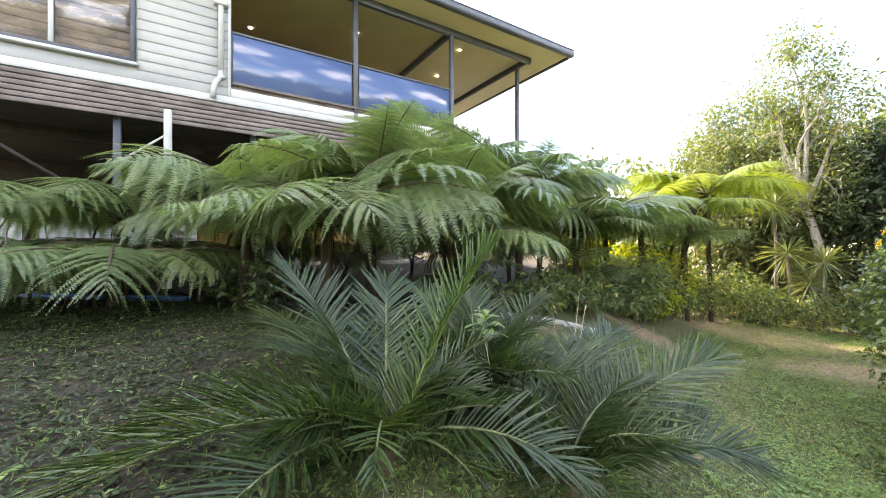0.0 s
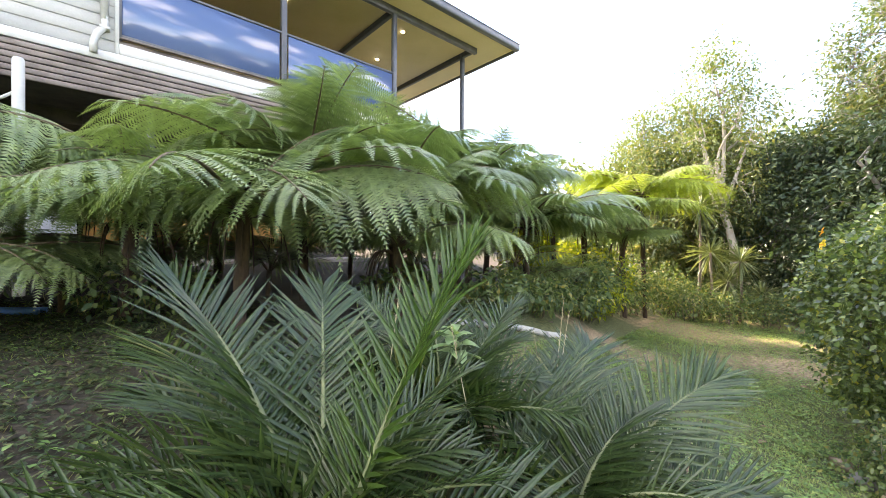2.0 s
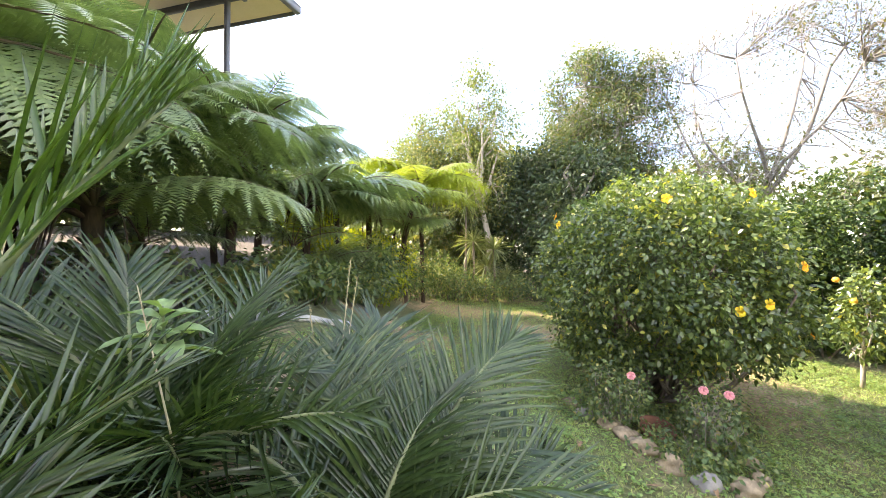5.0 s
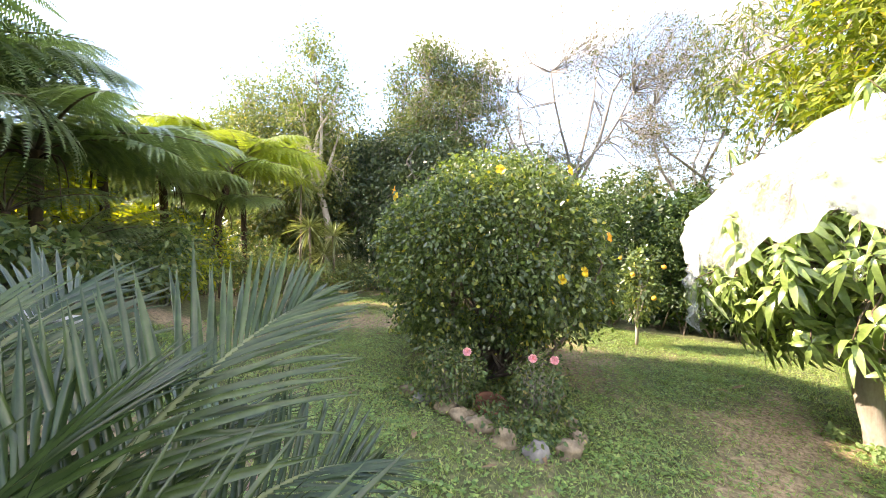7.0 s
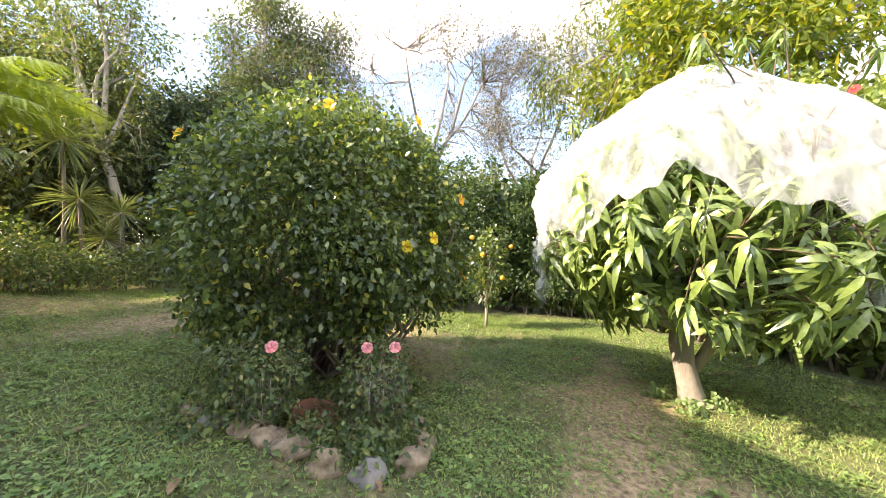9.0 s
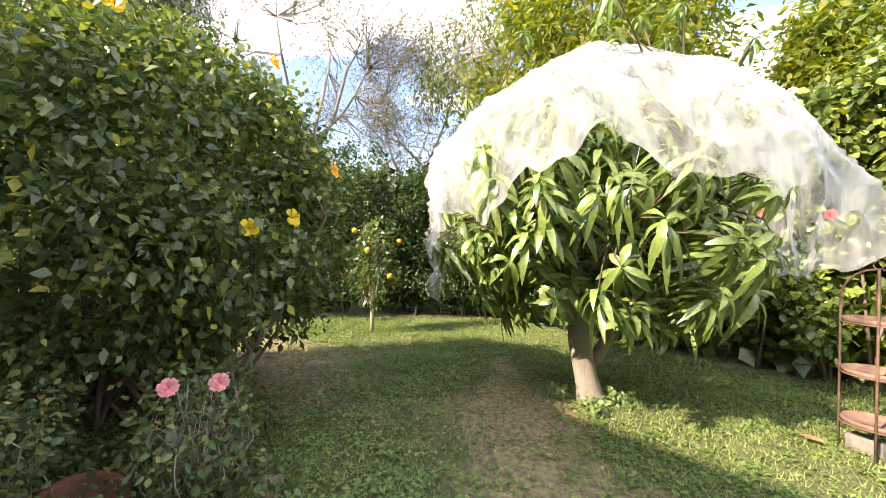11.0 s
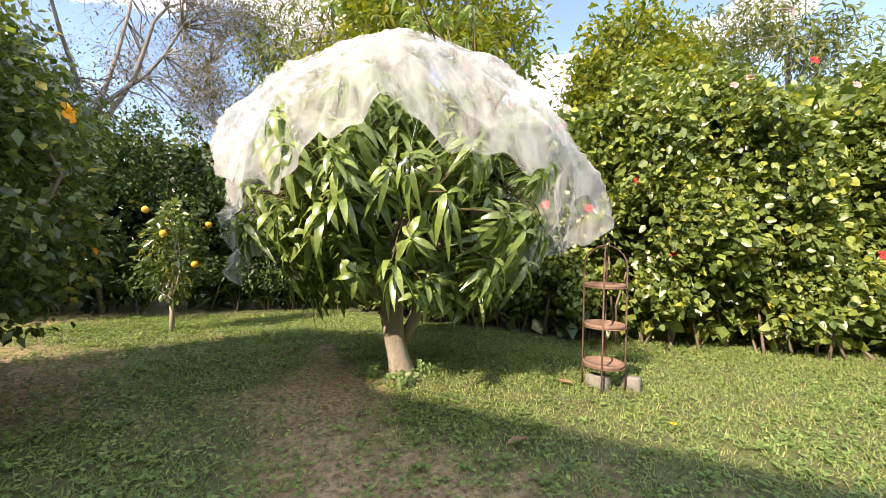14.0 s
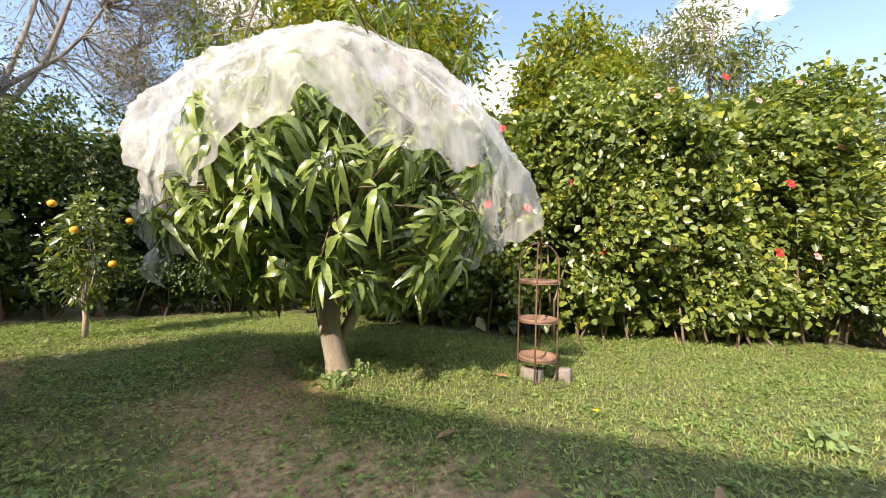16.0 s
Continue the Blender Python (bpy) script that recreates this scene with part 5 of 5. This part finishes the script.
fl = np.random.default_rng(5)
red_fl = [(fl.uniform(0.2, 7.6), u, (F_RED if fl.random() < 0.65 else F_PINK), "red hibiscus flower") for u in fl.uniform(0.3, 1.02, 24)]
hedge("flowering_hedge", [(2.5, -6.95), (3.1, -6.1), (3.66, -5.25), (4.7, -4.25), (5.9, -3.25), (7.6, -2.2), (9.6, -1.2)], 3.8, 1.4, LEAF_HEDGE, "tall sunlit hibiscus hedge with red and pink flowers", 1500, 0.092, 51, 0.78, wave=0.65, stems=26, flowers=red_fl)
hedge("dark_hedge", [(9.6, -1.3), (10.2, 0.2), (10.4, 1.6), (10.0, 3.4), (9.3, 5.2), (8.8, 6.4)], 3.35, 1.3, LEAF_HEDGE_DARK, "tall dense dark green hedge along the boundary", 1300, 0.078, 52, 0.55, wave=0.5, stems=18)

hedge("boundary_hedge", [(12.0, 19.0), (4.0, 18.5), (-6.0, 15.5), (-14.0, 9.0)], 3.0, 1.4, LEAF_HEDGE, "leafy green boundary hedge far behind the house", 200, 0.2, 53, 0.6, stems=10)
# Out of view: height added to keep skylight off the left bank.
hedge("boundary_hedge", [(-9.0, 2.0), (-7.5, -4.0), (-5.0, -8.0), (-1.0, -11.5)], 3.6, 1.4, LEAF_HEDGE, "unseen leafy green hedge closing the garden, raised to shade the bank", 170, 0.18, 54, 0.6, stems=10)

# pale timber edging of the bed
EDGE = mat_surface("pale_edging_timber", (0.36, 0.35, 0.33), (0.6, 0.59, 0.56), 0.8, 8.0, 60.0, 0.3)
edging = [(0.75, 4.97), (1.2, 5.12), (1.66, 5.28), (2.1, 5.46), (2.5, 5.72)]
for p0, p1 in zip(edging[:-1], edging[1:]):
    ez = gz(*p0)
    eo = thing("edging_log", (p0[0], p0[1], ez), "pale weathered round log edging the fern bed", "log", "logs edging the bed")
    part("log", Soup().tube([(0, 0, 0.04), ((p1[0] - p0[0]) * 0.5, (p1[1] - p0[1]) * 0.5, (gz(*p1) - ez) * 0.5 + 0.043), ((p1[0] - p0[0]) * 0.97, (p1[1] - p0[1]) * 0.97, gz(*p1) - ez + 0.04)], [0.042, 0.045, 0.04], 10), EDGE, eo, smooth=True)

# a broad-leaved weed and dry seed stalks among the palms
wz = gz(0.305, 2.77)
weed = thing("broadleaf_weed", (0.305, 2.77, wz), "tall weed with broad pale green leaves among the palms", "weed")
wh = 1.9 - wz
part("stem", Soup().tube([(0, 0, -0.05), (0.02, 0.01, wh * 0.5), (0.0, 0.0, wh)], [0.008, 0.007, 0.004], 7), STALK, weed, smooth=True)
for i in range(13):
    ls = Soup()
    a0, up_ = i * 2.4, i / 13
    mango_leaf_mesh(ls, np.array([0, 0, wh * (0.8 + 0.2 * up_)]), np.array([math.cos(a0), math.sin(a0), 0.1 + 0.75 * up_]), np.array([0, 0, 1.0]), 0.21 - 0.08 * up_, 0.09 - 0.035 * up_, 0.35)
    part("leaf", ls, LEAF_WEED, weed)
DRY = mat_surface("dry_stalk", (0.32, 0.26, 0.13), (0.5, 0.43, 0.25), 0.7, 15.0, 60.0, 0.1)
for i, (x_, y_, dx, dy, h_) in enumerate(((0.95, 2.9, 0.1, 0.05, 1.05), (0.98, 2.95, 0.16, 0.1, 0.95), (0.9, 2.85, -0.05, 0.1, 0.85), (0.35, 2.4, -0.12, 0.1, 0.9), (-0.1, 2.5, 0.1, 0.2, 0.95))):
    so = thing("grass_stalk", (x_, y_, gz(x_, y_)), "thin dry grass stalk among the palms", "grass", "dry stalks among the palms")
    part("stalk", Soup().tube([(0, 0, -0.05), (dx * 0.4, dy * 0.4, h_ * 0.55), (dx, dy, h_)], [0.004, 0.003, 0.0015], 5), DRY, so)
    g0 = np.random.default_rng(i)
    k0 = 14
    part("seed_head", Soup().leaves(np.stack([np.interp(np.linspace(0.75, 1, k0), [0, 0.55, 1], [0, q * 0.4, q]) for q in (dx, dy)] + [np.linspace(0.75, 1, k0) * h_], 1), unit(g0.normal(size=(k0, 3)) * 0.4 + np.array([dx, dy, 1.0])), np.tile([0.3, 0.2, 1.0], (k0, 1)), 0.03, 0.006, 0.1), DRY, so)

# ---- garden bed under the ferns and at the lawn's far end ----
bed_rng = np.random.default_rng(11)
k = 0
for x_, y_, r_, h_, m_, lb, n_, lf in (
        (2.3, 6.3, 0.6, 0.35, LEAF_BED, "low leafy bed plants under the tree ferns", 900, 0.1), (3.3, 7.3, 0.7, 0.4, LEAF_BED, "low leafy bed plants under the tree ferns", 1100, 0.1),
        (1.2, 5.4, 0.6, 0.3, LEAF_BED, "low leafy bed plants under the tree ferns", 800, 0.09), (4.3, 8.2, 0.75, 0.5, LEAF_BED_YELLOW, "bright yellow-green shrub behind the lawn", 1300, 0.1),
        (5.2, 9.2, 0.8, 0.6, LEAF_BED, "mixed green shrub at the lawn's far end", 1600, 0.09), (6.3, 9.9, 0.8, 0.6, LEAF_BED, "mixed green shrub at the lawn's far end", 1600, 0.09),
        (4.9, 9.9, 0.9, 0.9, LEAF_BED_YELLOW, "bright yellow-green shrub behind the lawn", 1800, 0.11), (7.2, 10.6, 0.9, 0.6, LEAF_BED, "mixed green shrub at the lawn's far end", 1600, 0.09),
        (8.2, 10.9, 0.9, 0.5, LEAF_BED, "mixed green shrub at the lawn's far end", 1500, 0.09), (9.2, 10.9, 0.9, 0.5, LEAF_BED, "mixed green shrub at the lawn's far end", 1500, 0.09),
        (10.2, 10.0, 1.0, 0.5, LEAF_BED, "mixed green shrub at the lawn's far end", 1500, 0.09), (10.6, 8.6, 1.0, 0.5, LEAF_BED, "mixed green shrub at the lawn's far end", 1500, 0.09),
        (-2.4, 4.9, 0.8, 0.3, LEAF_BED, "low leafy bed plants under the tree ferns", 900, 0.08), (-4.4, 5.0, 0.8, 0.3, LEAF_BED, "low leafy bed plants under the tree ferns", 900, 0.08),
        (3.6, 9.6, 0.7, 0.8, LEAF_BED_YELLOW, "bright yellow-green shrub behind the lawn", 1300, 0.11),
        (3.9, 7.7, 0.6, 0.7, LEAF_BED, "low leafy bed plants under the tree ferns", 1200, 0.1), (4.7, 8.6, 0.7, 0.9, LEAF_BED, "mixed green shrub at the lawn's far end", 1500, 0.09),
        (5.7, 9.6, 0.7, 1.0, LEAF_BED_YELLOW, "bright yellow-green shrub behind the lawn", 1600, 0.1), (6.7, 9.9, 0.7, 0.9, LEAF_BED, "mixed green shrub at the lawn's far end", 1500, 0.09),
        (7.6, 9.9, 0.7, 0.8, LEAF_BED, "mixed green shrub at the lawn's far end", 1500, 0.09), (2.9, 8.3, 0.7, 0.8, LEAF_BED_YELLOW, "bright yellow-green shrub behind the lawn", 1300, 0.1),
        (8.5, 9.0, 0.6, 0.5, LEAF_BED, "mixed green shrub at the lawn's far end", 1200, 0.08), (9.3, 8.6, 0.6, 0.5, LEAF_BED, "mixed green shrub at the lawn's far end", 1200, 0.08), (7.9, 9.4, 0.6, 0.6, LEAF_BED, "mixed green shrub at the lawn's far end", 1200, 0.08),
        (1.7, 6.0, 0.6, 0.4, LEAF_BED, "low leafy bed plants under the tree ferns", 900, 0.1), (0.2, 5.2, 0.6, 0.35, LEAF_BED, "low leafy bed plants under the tree ferns", 900, 0.09)):
    k += 1
    shrub("bed_shrub", (x_, y_, gz(x_, y_)), h_ * 0.9, (r_, r_, h_), m_, lb, n_, lf, 10, 0.5, 9, 0.3, 0.3, "shrub", "shrubs in the garden bed", seed=60 + k, stem_r=0.01, lite=True)


def spiky(place, height, r, label, n=120, seed=1):
    """A cordyline: bare stem with a ball of sword-shaped leaves."""
    g = np.random.default_rng(seed)
    t = thing("cordyline", (place[0], place[1], gz(*place)), label, "cordyline", "cordylines at the lawn's end")
    part("stem", Soup().tube([(0, 0, -0.1), (0.05, 0, height * 0.5), (0, 0, height)], [0.045, 0.035, 0.03], 7), BARK, t, smooth=True)
    d = unit(g.normal(size=(n, 3)) + np.array([0, 0, 0.45]))
    s = Soup().leaves(np.tile([0, 0, height], (n, 1)) + d * 0.03, d, np.tile([0.1, 0.2, 1.0], (n, 1)), r * g.uniform(0.8, 1.1, n), 0.035, 0.25)
    part("leaf_head", s, LEAF_SPIKE, t)


for i, (x_, y_, h_, r_) in enumerate(((8.4, 9.7, 2.9, 0.7), (8.5, 9.45, 1.75, 0.65), (9.05, 9.1, 1.55, 0.65), (8.85, 9.25, 1.0, 0.6), (9.5, 8.9, 0.7, 0.5))):
    spiky((x_, y_), h_, r_, "spiky grey-green cordyline on a thin stem", seed=i)

# ---- trees ----
def ground3(x_, y_):
    return (x_, y_, gz(x_, y_))


tree("light_green_tree", ground3(11.2, 13.6), 7.4, (3.0, 3.0), LEAF_TREE_LIGHT, "light green broad-leaved tree in the sun", 0.115, 72000, 170, crown_low=0.12, clump_r=0.75, seed=2, trunk=0.16)
tree("slender_tree", ground3(10.0, 10.6), 8.6, (1.3, 1.3), LEAF_TREE_LIGHT, "slender open tree with a pale trunk", 0.1, 8000, 80, crown_low=0.25, clump_r=0.45, seed=3, bark=BARK_PALE, trunk=0.11, twigs=2)
tree("tall_dark_tree", ground3(14.2, 8.3), 10.0, (2.7, 2.7), LEAF_TREE, "tall olive-green tree with bare twigs showing", 0.12, 38000, 110, crown_low=0.2, clump_r=0.62, seed=4, trunk=0.2, twigs=10, shape=0.45)
tree("shade_tree", ground3(13.0, 10.6), 6.6, (2.4, 2.4), LEAF_TREE_DARK, "dark dense tree behind the lawn", 0.16, 24000, 90, crown_low=0.0, clump_r=0.8, seed=5)
tree("shade_tree", ground3(12.0, 7.9), 5.2, (2.0, 2.0), LEAF_TREE_DARK, "dark dense tree behind the lawn", 0.15, 20000, 80, crown_low=0.0, clump_r=0.75, seed=6)
tree("shade_tree", ground3(10.6, 12.6), 4.6, (2.2, 2.2), LEAF_TREE, "dark dense tree behind the lawn", 0.18, 12000, 80, crown_low=0.0, clump_r=0.8, seed=16)
tree("bare_tree", ground3(15.5, 4.0), 11.0, (4.8, 4.8), LEAF_SPARSE, "almost bare spreading tree with sparse brown-green leaves", 0.075, 13000, 150, crown_low=0.3, clump_r=0.7, seed=7, trunk=0.13, twigs=13, fork=0.28)
tree("bare_tree", ground3(17.5, -1.0), 10.5, (4.4, 4.4), LEAF_SPARSE, "almost bare spreading tree with sparse brown-green leaves", 0.075, 13000, 130, crown_low=0.3, clump_r=0.7, seed=8, trunk=0.13, twigs=13, fork=0.28)
tree("yellow_green_tree", ground3(10.6, -3.4), 8.6, (2.9, 2.9), LEAF_TREE_YELLOW, "yellow-green leafy tree behind the mango", 0.2, 19000, 150, crown_low=0.2, clump_r=0.65, seed=9, aspect=0.35)
tree("gum_tree", ground3(13.5, -2.2), 9.5, (2.6, 2.6), LEAF_TREE_LIGHT, "grey-green gum tree with hanging leaves", 0.17, 8000, 80, crown_low=0.4, clump_r=0.6, seed=10, aspect=0.25, hang=0.6, bark=BARK_PALE)
tree("olive_tree", ground3(8.2, -8.6), 8.3, (1.9, 1.9), LEAF_TREE_YELLOW, "round olive-green tree behind the hedge", 0.19, 24000, 90, crown_low=0.1, clump_r=0.65, seed=11)
tree("feathery_tree", ground3(7.0, -12.5), 9.0, (2.8, 2.8), LEAF_TREE_LIGHT, "feathery light green tree with an open crown", 0.2, 15000, 70, crown_low=0.35, clump_r=0.75, seed=12, aspect=0.25, hang=0.5)
tree("shade_tree", ground3(2.6, -10.5), 5.0, (2.0, 2.0), LEAF_TREE, "low leafy tree past the hedge", 0.16, 11000, 70, crown_low=0.0, clump_r=0.7, seed=13)
tree("shade_tree", ground3(-0.5, -12.5), 5.4, (2.6, 2.6), LEAF_TREE, "low leafy tree past the hedge", 0.16, 11000, 70, crown_low=0.0, clump_r=0.7, seed=14)
for i, (x_, y_, h_) in enumerate(((20, 12, 7), (22, 7, 7), (23, 1, 6), (20, 17, 8), (15, 20, 7), (22, -5, 7), (16, -9, 7), (13, -15, 6), (5, -19, 6), (-3, -19, 6), (9, 21, 5))):
    tree("distant_tree", ground3(x_, y_), h_ + 0.01, (3.4, 3.4), LEAF_TREE, "leafy tree in the distance past the garden", 0.36, 4200, 70, crown_low=0.0, clump_r=1.1, seed=70 + i)

for i, (x_, y_, r_, h_, m_) in enumerate(((2.2, -7.6, 0.9, 0.9, LEAF_SPARSE), (1.2, -8.4, 1.0, 1.1, LEAF_HEDGE), (3.0, -8.8, 1.0, 1.4, LEAF_BED), (0.0, -8.8, 1.0, 0.9, LEAF_HEDGE), (2.4, -6.9, 0.5, 0.5, LEAF_BED))):
    shrub("loose_shrub", (x_, y_, gz(x_, y_)), h_ * 0.95, (r_, r_, h_), m_, "loose shrub with thin stems past the hedge", 2600, 0.09, 24, 0.5, 9, 0.3, 0.35, "shrub", "shrubs past the hedge", seed=90 + i, stem_r=0.014, lobes=26)
for i, (x_, y_, r_) in enumerate(((5.55, -0.42, 0.16), (5.7, -0.72, 0.18), (5.95, -0.3, 0.14), (3.0, -0.55, 0.12), (2.6, -2.3, 0.12))):
    shrub("lawn_weed_clump", (x_, y_, gz(x_, y_)), 0.05, (r_, r_, 0.1), LEAF_WEED, "clump of leafy weeds in the lawn", 110, 0.06, 4, 0.55, 6, 0.3, 0.1, "weed", "weed clumps in the lawn", seed=100 + i, stem_r=0.003)
DEAD = mat_surface("dead_leaf", (0.16, 0.09, 0.045), (0.36, 0.24, 0.13), 0.7, 20.0, 80.0, 0.3)
dead = []
for i in range(5):
    ds = Soup()
    mango_leaf_mesh(ds, np.array([-0.07, 0, 0.012]), np.array([1.0, 0, 0.15]), np.array([0, 0, 1.0]), 0.15 + 0.015 * i, 0.045 + 0.006 * (i % 3), 0.05 + 0.05 * (i % 3))
    dm = ds.mesh("fallen_leaf", True)
    dm.materials.append(DEAD)
    dead.append(dm)
fr2 = np.random.default_rng(41)
spots = [(3.3, 0.3), (3.45, 0.2), (4.19, -0.62), (2.9, 1.6), (3.1, 0.95), (3.6, 1.1)] + [(fr2.uniform(1.5, 7.5), fr2.uniform(-2.5, 5.5)) for _ in range(44)]
for i, (x_, y_) in enumerate(spots):
    o = new("fallen_leaf", dead[i % 5])
    o.location = (x_, y_, gz(x_, y_) + 0.02)
    o.rotation_euler = (fr2.normal() * 0.15, fr2.normal() * 0.15, fr2.uniform(0, 6.28))
    tagged(o, "curled brown fallen leaf on the lawn", "leaf", "fallen leaves on the lawn")
for x_, y_ in ((3.79, -1.72), (2.2, -2.6)):
    df = thing("lawn_flower", (x_, y_, gz(x_, y_)), "small yellow flower in the lawn", "flower", "yellow flowers in the lawn")
    part("stem", Soup().tube([(0, 0, -0.01), (0, 0, 0.07)], 0.002, 5), STALK, df)
    o = new("bloom", F_YELLOW)
    o.parent, o.location, o.scale = df, (0, 0, 0.065), (0.4, 0.4, 0.4)

# ---- grass ----
g_ = np.random.default_rng(17)


def scatter(n, weedy=False, bank=False):
    """Places on the lawn, fewer far away and none in the beds."""
    p = np.stack([g_.uniform(-5.5, 10.2, n), g_.uniform(-6.5, 10.5, n)], 1)
    x_, y_ = p[:, 0], p[:, 1]
    ok = (x_ + y_ > -4.5) & (y_ < 4.6 + 1.0 * np.maximum(x_ - 1.2, 0) * 0.85 + 0.6 * (x_ < -1)) & ~((x_ > 6.0) & (y_ < -3.3 + (x_ - 6) * 0.55))
    patch = turf(x_, y_)
    fine = 0.5 + 0.5 * np.sin(5.3 * x_ + 3 * np.sin(3.1 * y_)) * np.sin(4.7 * y_ + 2 * np.sin(3.7 * x_))
    cover = 0.06 + 0.94 * patch ** 1.3 * (0.3 + 0.7 * fine)
    if weedy:
        tuft = 0.5 + 0.5 * np.sin(9.1 * x_ + 2.4 * np.sin(6.3 * y_ + x_)) * np.sin(8.3 * y_ + 2.7 * np.sin(7.1 * x_ - y_))
        cover = cover * (0.15 + 0.85 * tuft ** 2) * np.clip(1.25 - np.clip(-y_ - 0.4 + 0.25 * (x_ - 4), 0, 1), 0.3, 1) + 0.25 * tuft ** 3
    else:
        cover = np.maximum(cover, 0.14)
    # Lawn cover thins out where the bank's shade is painted.
    cover = 0.15 + 0.75 * bank_shade(x_, y_) * (0.25 + 0.75 * fine) if bank else cover * (1 - 0.8 * bank_shade(x_, y_))
    ok &= g_.random(n) < cover
    return p[ok]


def blades(n, h, w, mat, name, label, droop):
    p = scatter(n)
    k = len(p)
    z = ground_z(p[:, 0], p[:, 1])
    a = g_.uniform(0, 6.28, k)
    way = unit(np.stack([np.cos(a) * 0.7, np.sin(a) * 0.7, g_.uniform(0.4, 1.4, k)], 1))
    ht = h * g_.uniform(0.5, 1.4, k)
    side = np.stack([-np.sin(a), np.cos(a), np.zeros(k)], 1) * (w * g_.uniform(0.7, 1.3, k))[:, None]
    b0 = np.concatenate([p, z[:, None] - 0.004], 1)
    tip = b0 + way * ht[:, None] - np.array([0, 0, 1]) * (ht * droop)[:, None]
    v = np.stack([b0 - side, b0 + side, tip], 1).reshape(-1, 3)
    o = new(name, mesh_np(name, v, np.arange(k * 3).reshape(-1, 3)))
    o.data.materials.append(mat)
    tagged(o, label, "grass", kind="stuff")


blades(1100000, 0.06, 0.0046, GRASS, "grass", "short green lawn grass with dry blades", 0.2)
p = scatter(820000, True)
z = ground_z(p[:, 0], p[:, 1])
a = g_.uniform(0, 6.28, len(p))
s = Soup().leaves(np.concatenate([p, z[:, None] + g_.uniform(0.006, 0.045, (len(p), 1))], 1), np.stack([np.cos(a), np.sin(a), g_.uniform(0.1, 0.7, len(p))], 1), np.tile([0, 0, 1.0], (len(p), 1)), g_.uniform(0.02, 0.06, len(p)), g_.uniform(0.014, 0.036, len(p)), 0.2, True)
o = new("lawn_weeds", s.mesh("lawn_weeds"))
o.data.materials.append(CLOVER)
tagged(o, "small broad-leaved weeds in the lawn", "weeds", kind="stuff")

# Dark leaves that carry the painted shade of the bank.
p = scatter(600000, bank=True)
p = p[bank_shade(p[:, 0], p[:, 1]) > 0.1]
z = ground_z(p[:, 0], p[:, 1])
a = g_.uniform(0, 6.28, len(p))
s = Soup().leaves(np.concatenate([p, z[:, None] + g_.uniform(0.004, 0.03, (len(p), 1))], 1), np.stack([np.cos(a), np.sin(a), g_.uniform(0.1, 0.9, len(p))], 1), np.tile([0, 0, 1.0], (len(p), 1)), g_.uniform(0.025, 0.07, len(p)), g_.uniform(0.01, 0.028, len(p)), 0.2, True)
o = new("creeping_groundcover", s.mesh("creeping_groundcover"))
o.data.materials.append(CLOVER_SHADED)
tagged(o, "low leaves on the bank, coloured dark to stand for shade", "groundcover", kind="stuff")
